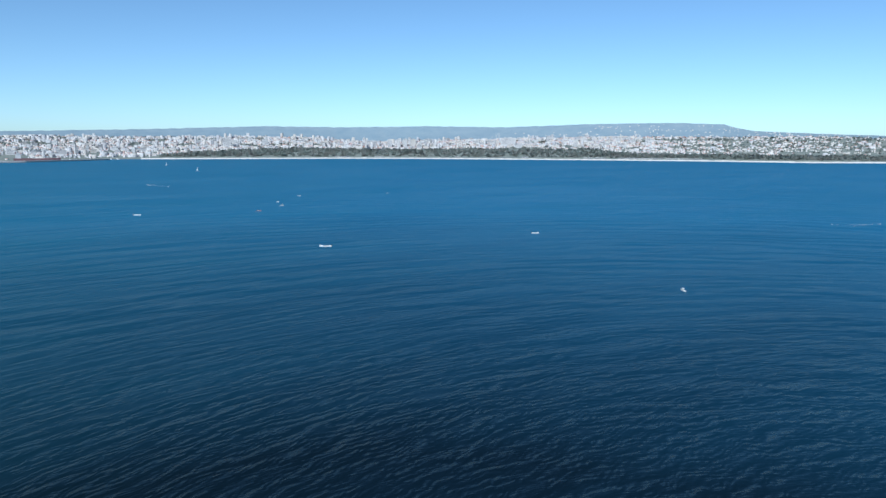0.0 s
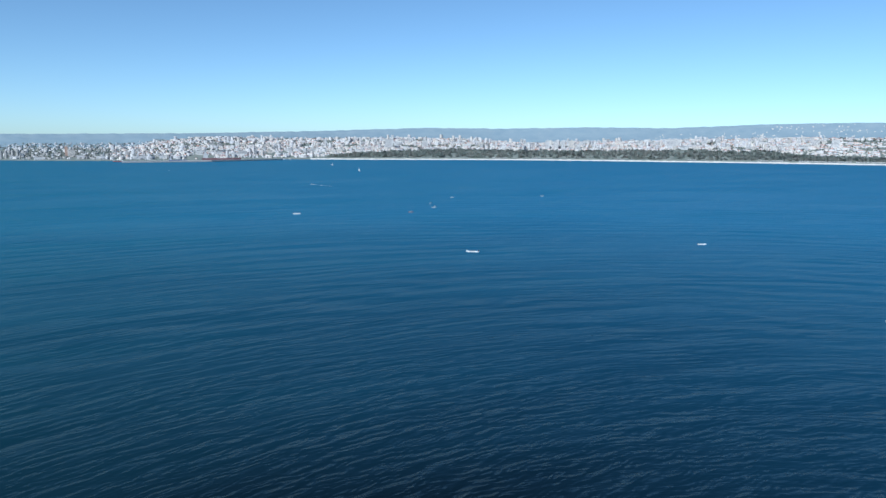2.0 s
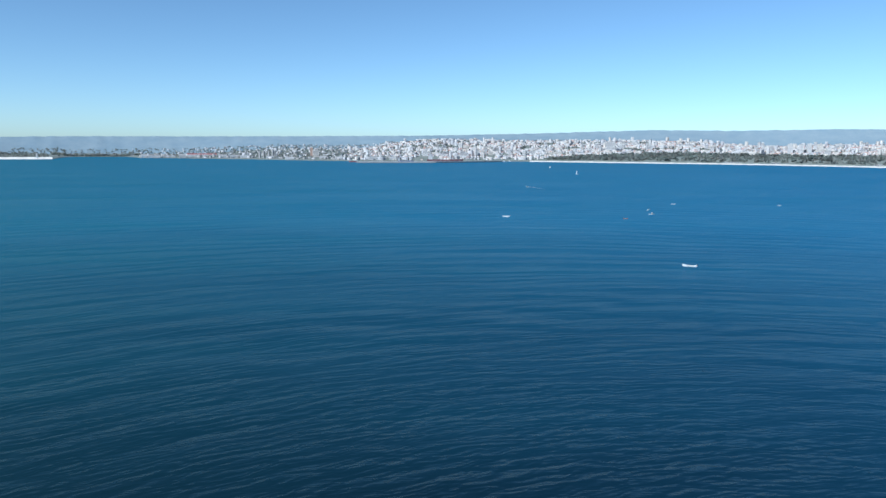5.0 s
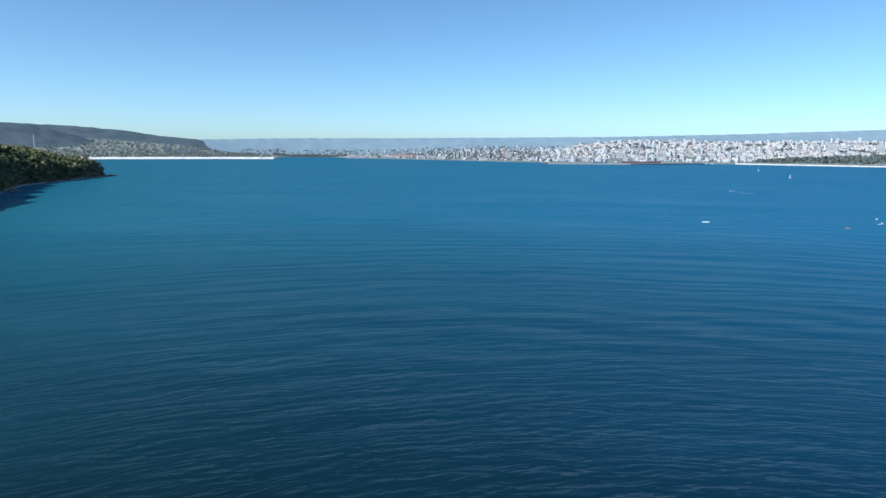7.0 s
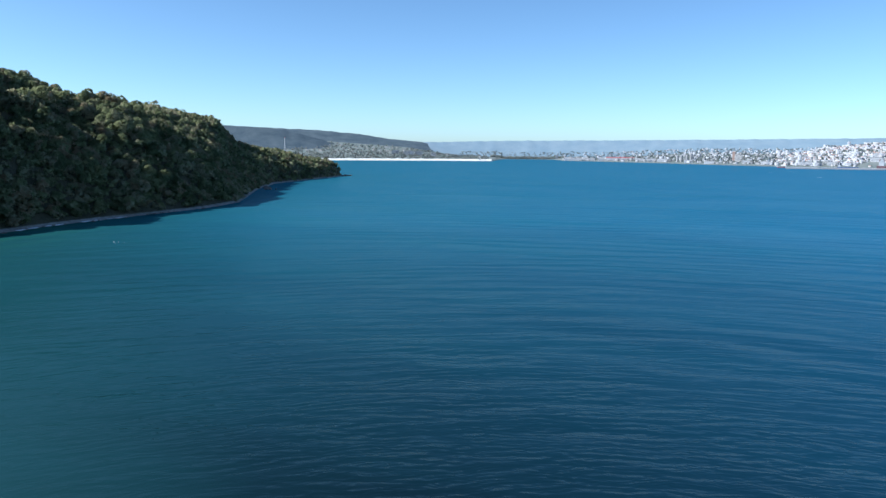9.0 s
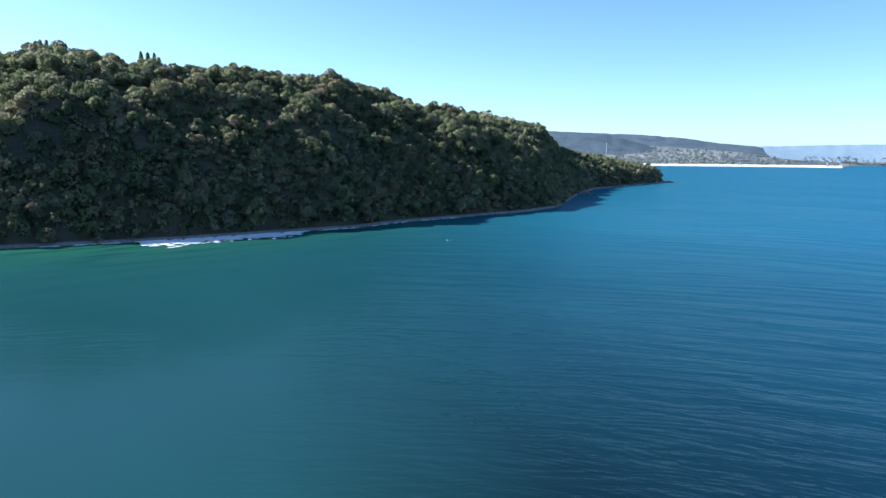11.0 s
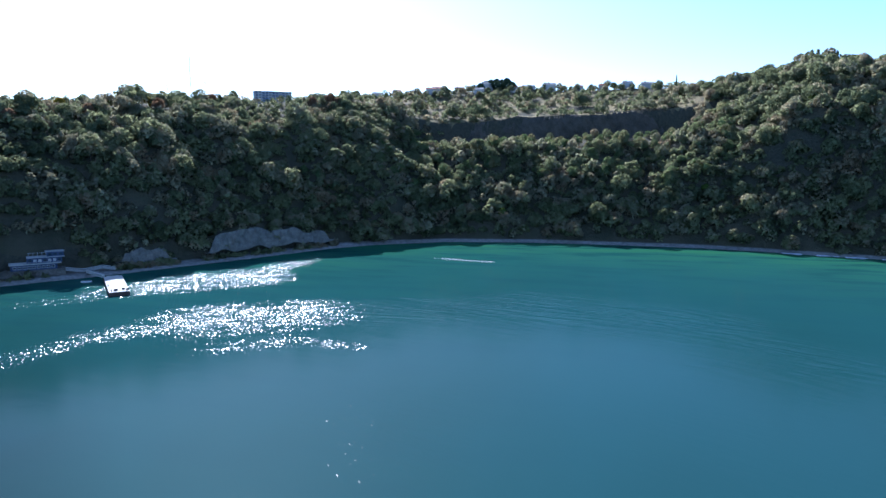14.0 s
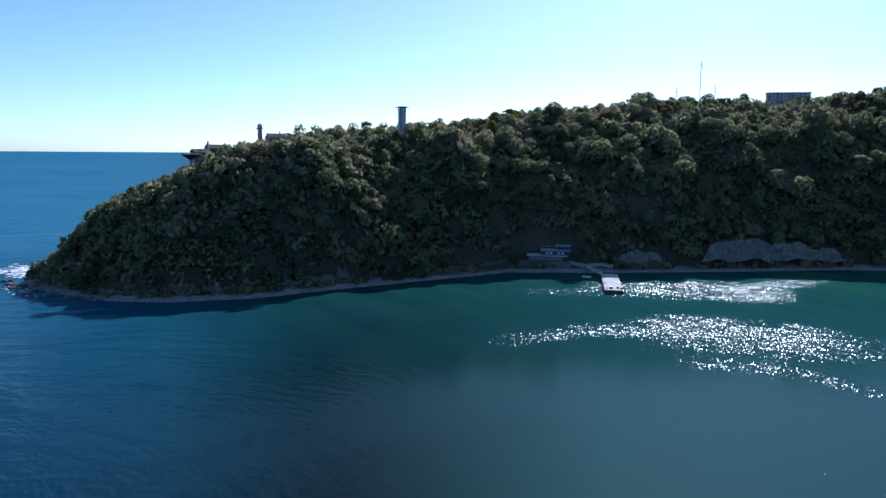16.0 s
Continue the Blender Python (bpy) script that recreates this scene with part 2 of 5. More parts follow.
def water_material():
    """Sea water: a coloured body, its far tones brightened in place of sky reflection, under a wave-broken mirror;
    short-crested sea outside, facets that glint where a breeze ruffles the bay.
    """
    m, nodes, links, b = material("sea_water", 1.0, 0.0)
    g = nodes.new("ShaderNodeNewGeometry")
    pos = g.outputs["Position"]

    def field(name):
        at = nodes.new("ShaderNodeAttribute")
        at.attribute_name = name
        return at.outputs["Fac"]

    def calc(op, *values):
        n = nodes.new("ShaderNodeMath")
        n.operation = op
        for i, v in enumerate(values):
            if isinstance(v, (int, float)):
                n.inputs[i].default_value = v
            else:
                links.new(v, n.inputs[i])
        return n.outputs[0]

    def vector(op, *values):
        n = nodes.new("ShaderNodeVectorMath")
        n.operation = op
        for i, v in enumerate(values):
            if isinstance(v, tuple):
                n.inputs[i].default_value = v
            else:
                links.new(v, n.inputs["Scale" if op == "SCALE" and i == 1 else i])
        return n.outputs[0]

    arcs = nodes.new("ShaderNodeAttribute")
    arcs.attribute_name = "waves"

    def stretched(turn, along, across, source=pos):
        mp = nodes.new("ShaderNodeMapping")
        mp.vector_type = "TEXTURE"
        mp.inputs["Rotation"].default_value = (0, 0, radians(turn))
        mp.inputs["Scale"].default_value = (along, across, 10)
        links.new(source, mp.inputs["Vector"])
        return mp.outputs["Vector"]

    def step(value, low, high, a=0.0, c=1.0):
        r = nodes.new("ShaderNodeMapRange")
        r.interpolation_type = "SMOOTHSTEP"
        for key, v in (("From Min", low), ("From Max", high), ("To Min", a), ("To Max", c)):
            r.inputs[key].default_value = v
        links.new(value, r.inputs["Value"])
        return r.outputs[0]

    def blend(factor, a, c):
        n = nodes.new("ShaderNodeMix")
        n.data_type = "RGBA"
        links.new(factor, n.inputs["Factor"])
        for key, v in (("A", a), ("B", c)):
            if isinstance(v, tuple):
                n.inputs[key].default_value = (*v, 1)
            else:
                links.new(v, n.inputs[key])
        return n.outputs["Result"]

    # the body of the water; the brighter far tones hold sky reflection as colour
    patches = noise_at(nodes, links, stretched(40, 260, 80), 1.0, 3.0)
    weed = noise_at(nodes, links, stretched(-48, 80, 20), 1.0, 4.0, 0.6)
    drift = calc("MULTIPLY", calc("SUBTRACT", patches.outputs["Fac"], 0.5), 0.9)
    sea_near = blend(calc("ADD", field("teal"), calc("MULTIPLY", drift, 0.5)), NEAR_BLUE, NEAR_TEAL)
    sea_far_sheen = blend(calc("ADD", field("teal"), calc("MULTIPLY", drift, 0.5)), FAR_SHEEN_BLUE, FAR_SHEEN_TEAL)
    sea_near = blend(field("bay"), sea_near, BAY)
    body = blend(calc("ADD", field("offshore"), calc("MULTIPLY", drift, 0.35)), sea_near, sea_far_sheen)
    green = calc("MULTIPLY", field("shallow"), step(weed.outputs["Fac"], 0.34, 0.62, 0.45, 1.35))
    body = blend(green, body, SHOAL)
    weedy = calc("MULTIPLY", calc("MULTIPLY", field("shallow"), 0.8), step(weed.outputs["Fac"], 0.5, 0.36))
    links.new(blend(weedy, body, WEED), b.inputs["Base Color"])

    # waves: slopes across short-crested wave trains spread about the wind's direction
    gusts = noise_at(nodes, links, stretched(26, 420, 130), 1.0, 2.0, 0.5)
    gust = step(gusts.outputs["Fac"], 0.34, 0.66, 0.45, 1.2)
    opened = calc("SUBTRACT", 1.0, calc("MULTIPLY", field("sheltered"), 0.96))
    ruffle = calc("MAXIMUM", calc("MULTIPLY", calc("MAXIMUM", opened, 0.06), gust), field("ripple"))
    total = None
    for turn, length, crest, detail, strength in TRAINS:
        n = noise_at(nodes, links, stretched(turn, length * crest, length, arcs.outputs["Vector"]), 1.0, detail, 0.55)
        way = (-math.sin(radians(turn)), math.cos(radians(turn)), 0.0)
        train = vector("SCALE", way, calc("MULTIPLY", calc("SUBTRACT", n.outputs["Fac"], 0.5), strength if length < 10 else calc("MULTIPLY_ADD", field("offshore"), strength * 0.9, strength * 0.1)))
        total = train if total is None else vector("ADD", total, train)
    # the crests themselves: long wavering lines that come and go
    for turn, length, crest, strength in CRESTS:
        lie = nodes.new("ShaderNodeSeparateXYZ")
        links.new(stretched(turn, length * crest, length, arcs.outputs["Vector"]), lie.inputs[0])
        sway = noise_at(nodes, links, stretched(turn, length * crest, length * 5, arcs.outputs["Vector"]), 1.0, 3.0, 0.55)
        swell = noise_at(nodes, links, stretched(turn + 9, length * crest * 0.8, length * 3, arcs.outputs["Vector"]), 1.0, 2.0, 0.5)
        phase = calc("MULTIPLY_ADD", sway.outputs["Fac"], 4.0, lie.outputs["Y"])
        slope = calc("MULTIPLY", calc("SINE", calc("MULTIPLY", phase, 6.2832)), step(swell.outputs["Fac"], 0.32, 0.68, 0.1 * strength, 1.7 * strength))
        way = (-math.sin(radians(turn)), math.cos(radians(turn)), 0.0)
        total = vector("ADD", total, vector("SCALE", way, slope if length < 10 else calc("MULTIPLY", slope, field("offshore"))))
    total = vector("SCALE", total, ruffle)
    # from the arcs' own axes to the plan's
    ahead = vector("NORMALIZE", vector("MULTIPLY", vector("SUBTRACT", pos, (SWELL_X, SWELL_Y, 0.0)), (1.0, 1.0, 0.0)))
    slant = nodes.new("ShaderNodeSeparateXYZ")
    links.new(total, slant.inputs[0])
    aside = nodes.new("ShaderNodeVectorMath")
    aside.operation = "CROSS_PRODUCT"
    aside.inputs[0].default_value = (0.0, 0.0, 1.0)
    links.new(ahead, aside.inputs[1])
    total = vector("ADD", vector("SCALE", aside.outputs[0], slant.outputs["X"]), vector("SCALE", ahead, slant.outputs["Y"]))
    # small facets, each with a tilt of its own, thick where the breeze lies
    cells = nodes.new("ShaderNodeTexVoronoi")
    cells.inputs["Scale"].default_value = 1.0
    links.new(stretched(SUN_TURN - 90, *FACET), cells.inputs["Vector"])
    tilt = vector("MULTIPLY", vector("SUBTRACT", cells.outputs["Color"], (0.5, 0.5, 0.5)), (FACET_TILT, FACET_TILT, 0.0))
    own = nodes.new("ShaderNodeSeparateColor")
    links.new(cells.outputs["Color"], own.inputs["Color"])
    paws = noise_at(nodes, links, stretched(-22, 26, 7), 1.0, 4.0, 0.6)
    breeze = calc("MULTIPLY", step(paws.outputs["Fac"], 0.32, 0.6, 0.15, 1.3), field("breeze"))
    lively = calc("LESS_THAN", own.outputs["Blue"], calc("POWER", breeze, 1.4))
    total = vector("ADD", total, vector("SCALE", tilt, calc("MULTIPLY", lively, step(field("breeze"), 0.26, 0.5, 0.34, 1.0))))
    normal = vector("NORMALIZE", vector("ADD", vector("MULTIPLY", total, (1.0, 1.0, 0.0)), (0.0, 0.0, 1.0)))

    # the mirror: Fresnel, held down where steep waves hide one another
    mirror = nodes.new("ShaderNodeBsdfGlossy")
    mirror.distribution = "BECKMANN"
    links.new(calc("MAXIMUM", calc("MULTIPLY_ADD", opened, 0.05, 0.15), calc("MULTIPLY", lively, 0.24)), mirror.inputs["Roughness"])
    links.new(normal, mirror.inputs["Normal"])
    links.new(blend(opened, (1.0, 1.0, 1.0), (0.9, 0.97, 1.0)), mirror.inputs["Color"])
    fres = nodes.new("ShaderNodeFresnel")
    fres.inputs["IOR"].default_value = 1.33
    links.new(normal, fres.inputs["Normal"])
    cap = calc("MULTIPLY_ADD", field("sheltered"), MIRROR[1] - MIRROR[0], MIRROR[0])
    gloss = calc("DIVIDE", calc("MULTIPLY", fres.outputs[0], cap), calc("ADD", fres.outputs[0], 0.5))
    ms = nodes.new("ShaderNodeMixShader")
    links.new(gloss, ms.inputs["Fac"])
    links.new(b.outputs["BSDF"], ms.inputs[1])
    links.new(mirror.outputs["BSDF"], ms.inputs[2])
    links.new(ms.outputs["Shader"], nodes["Material Output"].inputs["Surface"])
    return m


GROUND, WATER = ground_material(), water_material()


# ---- shape helpers ----
def sheet(name, verts, faces, mat, smooth=False):
    me = bpy.data.meshes.new(name)
    verts, faces = np.asarray(verts, np.float32), np.asarray(faces, np.int32)
    k = faces.shape[1]
    me.vertices.add(len(verts))
    me.vertices.foreach_set("co", verts.ravel())
    me.loops.add(faces.size)
    me.loops.foreach_set("vertex_index", faces.ravel())
    me.polygons.add(len(faces))
    me.polygons.foreach_set("loop_start", np.arange(0, faces.size, k, dtype=np.int32))
    if smooth:
        me.polygons.foreach_set("use_smooth", np.ones(len(faces), bool))
    me.update(calc_edges=True)
    me.materials.append(mat)
    return me


def grid_faces(rows, cols):
    i = np.arange(rows * cols).reshape(rows, cols)
    return np.stack([i[:-1, :-1], i[:-1, 1:], i[1:, 1:], i[1:, :-1]], -1).reshape(-1, 4)


def part(name, bm, mat, parent, label="", smooth=False):
    me = bpy.data.meshes.new(name)
    bm.to_mesh(me)
    bm.free()
    for p in me.polygons:
        p.use_smooth = smooth
    me.materials.append(mat)
    ob = new(name, me)
    ob.parent = parent
    return tagged(ob, label)


def thing(name, x, y, z, turn=0.0, label="", category="", group="", kind=""):
    ob = new(name)
    ob.empty_display_size = 0.1
    ob.matrix_world = pose(x, y, z, 0, 0, turn)
    return tagged(ob, label, category, group, kind)


def box(sx, sy, sz, x=0, y=0, z=0, bevel=0.0, bm=None):
    """A box standing on z, with its middle at x, y."""
    bm = bm or bmesh.new()
    made = bmesh.ops.create_cube(bm, size=1.0, matrix=Matrix.Translation((x, y, z + sz / 2)) @ Matrix.Diagonal((sx, sy, sz, 1)))
    if bevel:
        bmesh.ops.bevel(bm, geom=[e for e in bm.edges if set(e.verts) <= set(made["verts"])], offset=bevel, segments=1, affect="EDGES")
    return bm


def tube(r1, r2, h, x=0, y=0, z=0, n=12, bm=None):
    bm = bm or bmesh.new()
    bmesh.ops.create_cone(bm, cap_ends=True, segments=n, radius1=r1, radius2=r2, depth=h, matrix=Matrix.Translation((x, y, z + h / 2)))
    return bm


def beam(a, b, w, bm=None):
    bm = bm or bmesh.new()
    a, b = Vector(a), Vector(b)
    d = b - a
    m = Matrix.Translation((a + b) / 2) @ d.to_track_quat("Z", "Y").to_matrix().to_4x4() @ Matrix.Diagonal((w, w, d.length, 1))
    bmesh.ops.create_cube(bm, size=1.0, matrix=m)
    return bm


def gable(sx, sy, h, z=0, over=0.4, bm=None):
    """A saddle roof with its ridge along x."""
    bm = bm or bmesh.new()
    a, c = sx / 2 + over, sy / 2 + over
    v = [bm.verts.new(p) for p in ((-a, -c, z), (a, -c, z), (a, c, z), (-a, c, z), (-a, 0, z + h), (a, 0, z + h))]
    for f in ((0, 1, 5, 4), (2, 3, 4, 5), (1, 2, 5), (3, 0, 4), (3, 2, 1, 0)):
        bm.faces.new([v[i] for i in f])
    return bm


OX, OY = -4.0, 50.0


def spot(az, d):
    """Plan position at a bearing (degrees to the left of +y) and distance from the middle of the bay."""
    return OX - math.sin(radians(az)) * d, OY + math.cos(radians(az)) * d


# ---- the near coast ----
COAST = np.array([(900, -4500), (500, -1600), (400, -900), (325, -600), (315, -480), (300, -400), (281, -360), (245, -337), (203, -321),
                  (171, -322), (129, -337), (87, -369), (38, -403), (-18, -442), (-76, -447), (-138, -457), (-202, -469),
                  (-267, -483), (-304, -482), (-370, -464), (-432, -418), (-487, -358), (-527, -310), (-552, -268), (-577, -213),
                  (-605, -162), (-650, -96), (-698, -20), (-758, 28), (-822, 100), (-890, 178), (-965, 232), (-1229, 313),
                  (-1407, 385), (-1521, 473), (-1718, 636), (-1775, 640), (-1900, 500), (-2500, 420), (-4500, 300), (-4500, -4500)], float)


def inland(x, y):
    """Metres to the coast line, positive on land."""
    p = np.stack([np.ravel(x), np.ravel(y)], -1).astype(float)
    best, inside = np.full(len(p), 1e9), np.zeros(len(p), bool)
    for a, b in zip(COAST, np.roll(COAST, -1, 0)):
        ab = b - a
        t = np.clip(((p - a) @ ab) / (ab @ ab), 0, 1)
        best = np.minimum(best, np.hypot(*(p - a - t[:, None] * ab).T))
        cross = (a[1] > p[:, 1]) != (b[1] > p[:, 1])
        with np.errstate(divide="ignore", invalid="ignore"):
            inside ^= cross & (p[:, 0] < (b[0] - a[0]) * (p[:, 1] - a[1]) / (b[1] - a[1]) + a[0])
    return np.where(inside, best, -best).reshape(np.shape(x))


# bearing, height of the brow, width of the slope
BROW = np.array([(60, 45, 90), (71, 28, 26), (73, 33, 34), (75, 44, 60), (78, 62, 100), (79.5, 74, 120), (81, 125, 170), (84, 136, 230), (88, 139, 260),
                 (91, 140, 280), (94, 152, 285), (97, 165, 290), (103, 163, 300), (107, 165, 310), (112, 167, 320), (117, 174, 340), (121, 168, 350),
                 (126, 162, 355), (132, 161, 370), (140, 162, 380), (147, 152, 350), (152, 145, 320), (158, 134, 300), (166, 124, 275),
                 (172, 120, 240), (177, 111, 200), (181, 105, 168), (185, 96, 140), (190, 90, 108), (197, 84, 92), (203, 65, 84), (208, 44, 80), (212, 31, 74), (230, 60, 100)])


def wander(x, y, size, seed):
    """Smooth noise, -1 to 1, from a sum of turned sines."""
    r = np.random.RandomState(seed)
    out = 0
    for k in range(7):
        a, ph, s = r.uniform(0, 6.283), r.uniform(0, 6.283), size * r.uniform(0.55, 1.8)
        out = out + np.sin((x * math.cos(a) + y * math.sin(a)) * 6.283 / s + ph)
    return out / 3.6


SCARP_AZ, SCARP_IN = np.array([125, 128, 132, 138, 144, 147]), np.array([205, 205, 200, 190, 180, 172])


# bearing and height of the bare clay cliffs behind the beach
CLIFF = np.array([(152, 0), (153.6, 8), (154.6, 15), (155.6, 14), (157, 19), (158.4, 18), (160, 22), (161.6, 21), (162.8, 18), (164, 14), (165, 12), (166.2, 9), (167.2, 13), (168.2, 14), (169.4, 12), (170.4, 4), (174, 4), (176, 6),
                  (179, 8), (182, 5), (185, 7), (189, 3), (193, 8), (196, 6), (199, 3), (203, 6), (206, 4), (210, 3), (214, 0)])


def cliff_top(az):
    return np.interp(az, CLIFF[:, 0], CLIFF[:, 1], 0, 0) + 0.7 * np.sin(az * 4.3) * (np.interp(az, CLIFF[:, 0], CLIFF[:, 1], 0, 0) > 3)


def height(x, y):
    x, y = np.asarray(x, float), np.asarray(y, float)
    d = inland(x, y)
    az = np.degrees(np.arctan2(-(x - OX), y - OY)) % 360
    az = np.where(az < 30, 230, az)
    top, wide = np.interp(az, BROW[:, 0], BROW[:, 1]), np.interp(az, BROW[:, 0], BROW[:, 2])
    wob = wander(x, y, 90, 3)
    dd = np.maximum(d - 6 - 8 * np.clip((az - 146) / 4, 0, 1) + wob * np.clip(d / 6, 0, 18), 0)
    u = np.clip(dd / wide, 0, 1)
    z = top * (1 - (1 - u) ** np.interp(az, [80, 90, 100, 130, 230], [1.75, 2.0, 2.5, 3.0, 3.0]))
    # the landslip terrace and its scarp
    gate = np.clip((az - 119) / 9, 0, 1) * np.clip((153 - az) / 9, 0, 1)
    edge = np.interp(az, SCARP_AZ, SCARP_IN) + 6 * wob
    low = np.interp(az, [126, 129, 137, 144, 148], [92, 94, 88, 78, 70])
    rise = np.clip(dd / edge, 0, 1)
    slip = low * np.sin(np.clip(rise * 1.25, 0, 1) * math.pi / 2)
    over = np.clip((d - edge) / 9, 0, 1)
    slip = slip + over * 29 + np.clip((d - edge) / np.maximum(wide - edge, 1), 0, 1) * (top - low - 29)
    z = z * (1 - gate) + slip * gate
    # beach, then a bare foot of clay in the southern bay
    z = np.maximum(z, np.clip((d - 13) / 7, 0, 1) * (cliff_top(az) - 0.5))
    z = z + 1.6 * np.clip(d / 6, 0, 1)
    z = z + np.clip((d - wide) / 600, 0, 1) * 18 + np.clip(d / 60, 0, 1) * (wander(x, y, 160, 5) * 3 + wander(x, y, 45, 6) * 1.4)
    # the ledge of the restaurant
    ledge = np.clip((26 - np.abs(x + 47)) / 4, 0, 1) * np.clip((26 - d) / 4, 0, 1)
    z = np.where(ledge > 0, np.minimum(z, 3.2 + (1 - ledge) * 30), z)
    return np.where(d > 0, z + 0.15, np.maximum(-6, 0.12 * d))


gx, gy = np.meshgrid(np.concatenate([np.arange(-2080, -740, 12), np.arange(-740, 332, 4), np.arange(332, 640, 12)]),
                     np.concatenate([np.arange(-1300, -640, 12), np.arange(-640, 60, 4), np.arange(60, 780, 10)]))
gz = height(gx, gy)
land = sheet("hillside", np.stack([gx, gy, gz], -1).reshape(-1, 3), grid_faces(*gx.shape), GROUND, True)
def meadow_at(x, y):
    d, az = inland(x, y), np.degrees(np.arctan2(-(x - OX), y - OY)) % 360
    edge = np.interp(az, SCARP_AZ, SCARP_IN)
    return (np.clip((az - 122) / 4, 0, 1) * np.clip((158 - az) / 6, 0, 1) * np.clip((d - edge - 6) / 6, 0, 1) * np.clip((edge + 170 - d) / 30, 0, 1)
            * np.clip(wander(x, y, 40, 21) * 2 + 1.2, 0, 1))


land.attributes.new("meadow", "FLOAT", "POINT").data.foreach_set("value", meadow_at(gx, gy).astype(np.float32).ravel())
tagged(new("ground", land), "steep dry wooded hillside above a narrow pebble shore", "hillside", kind="structure")

# ---- the sea ----
rings = np.concatenate([[0.5, 30], np.arange(60, 140, 8), np.arange(140, 500, 4), np.arange(500, 800, 8), np.geomspace(800, 4950, 64)])
turns = np.radians(np.concatenate([np.arange(0, 140, 1.0), np.arange(140, 190, 0.5), np.arange(190, 360.01, 1.0)]))
sr, sa = np.meshgrid(rings, turns)
sx, sy = OX - np.sin(sa) * sr, OY + np.cos(sa) * sr
deg = np.degrees(sa)
sz = 54 * np.clip((sr - 2500) / 2450, 0, 1) ** 2 * np.clip((deg - 176) / 12, 0, 1) * np.clip((318 - deg) / 20, 0, 1)
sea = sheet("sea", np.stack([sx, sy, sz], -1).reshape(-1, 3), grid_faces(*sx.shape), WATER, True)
off_shore = np.clip(-inland(sx, sy), 0, None)
teal = np.interp(deg, [0, 25, 50, 75, 95, 170, 195, 212, 235, 330, 360], [0.05, 0.25, 0.55, 0.85, 1.0, 1.0, 0.8, 0.4, 0.2, 0.0, 0.05])
# less green past 145 degrees: the hill's dark reflection, put into the colour
shallow = np.exp(-off_shore / 85.0) * np.interp(deg, [80, 95, 110, 145, 165, 200, 210], [0.1, 0.4, 0.9, 0.9, 0.4, 0.2, 0.05])
sheltered = np.clip(1.7 * np.exp(-((sx + 230) ** 2 + (sy + 230) ** 2) / 370.0 ** 2), 0, 1) * np.clip(1 - (sx - 10) / 130, 0, 1) * np.clip((115 - sy) / 130, 0, 1)
# wind-ruffled streaks inside the bay: ends, half width, strength
breeze = np.zeros_like(sx)
for ax, ay, bx, by, w, k in ((-96, -395, -158, -390, 17, 1.3), (-158, -390, -215, -432, 9, 0.8), (-215, -432, -282, -452, 5, 0.6), (-28, -376, -84, -376, 12, 0.5),
                             (-12, -262, -52, -285, 7, 0.7), (-52, -285, -100, -287, 7, 1.1), (-104, -288, -148, -274, 17, 1.3), (-90, -236, -122, -230, 5, 0.8),
                             (-124, -230, -140, -206, 4, 0.8), (-96, -104, -120, -136, 8, 0.27)):
    u = np.clip(((sx - ax) * (bx - ax) + (sy - ay) * (by - ay)) / ((bx - ax) ** 2 + (by - ay) ** 2), 0, 1)
    breeze = np.maximum(breeze, k * np.exp(-((sx - ax - u * (bx - ax)) ** 2 + (sy - ay - u * (by - ay)) ** 2) / (1.8 * w) ** 2))
# bands of small waves across the quiet bay
ripple = np.zeros_like(sx)
for ax, ay, bx, by, w, k in ((-175, -262, -255, -225, 26, 0.5), (-255, -225, -300, -150, 32, 0.55), (-300, -150, -285, -80, 24, 0.35)):
    u = np.clip(((sx - ax) * (bx - ax) + (sy - ay) * (by - ay)) / ((bx - ax) ** 2 + (by - ay) ** 2), 0, 1)
    ripple = np.maximum(ripple, k * np.exp(-((sx - ax - u * (bx - ax)) ** 2 + (sy - ay - u * (by - ay)) ** 2) / w ** 2))
# offing also brightens the body colour with distance, standing in for reflected sky
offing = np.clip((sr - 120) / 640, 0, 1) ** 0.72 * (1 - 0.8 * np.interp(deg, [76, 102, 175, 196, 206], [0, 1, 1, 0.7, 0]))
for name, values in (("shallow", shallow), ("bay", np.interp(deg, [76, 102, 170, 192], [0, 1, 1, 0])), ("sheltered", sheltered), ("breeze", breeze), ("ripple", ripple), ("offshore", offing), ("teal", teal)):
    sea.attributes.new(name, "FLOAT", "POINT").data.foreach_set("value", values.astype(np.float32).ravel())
bend = np.radians((np.degrees(np.arctan2(-(sx - SWELL_X), sy - SWELL_Y)) + 90) % 360 - 90)
arcs = np.stack([bend * SWELL_R, np.hypot(sx - SWELL_X, sy - SWELL_Y), 0 * sx], -1)
sea.attributes.new("waves", "FLOAT_VECTOR", "POINT").data.foreach_set("vector", arcs.astype(np.float32).ravel())
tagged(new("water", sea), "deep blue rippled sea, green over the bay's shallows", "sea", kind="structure")

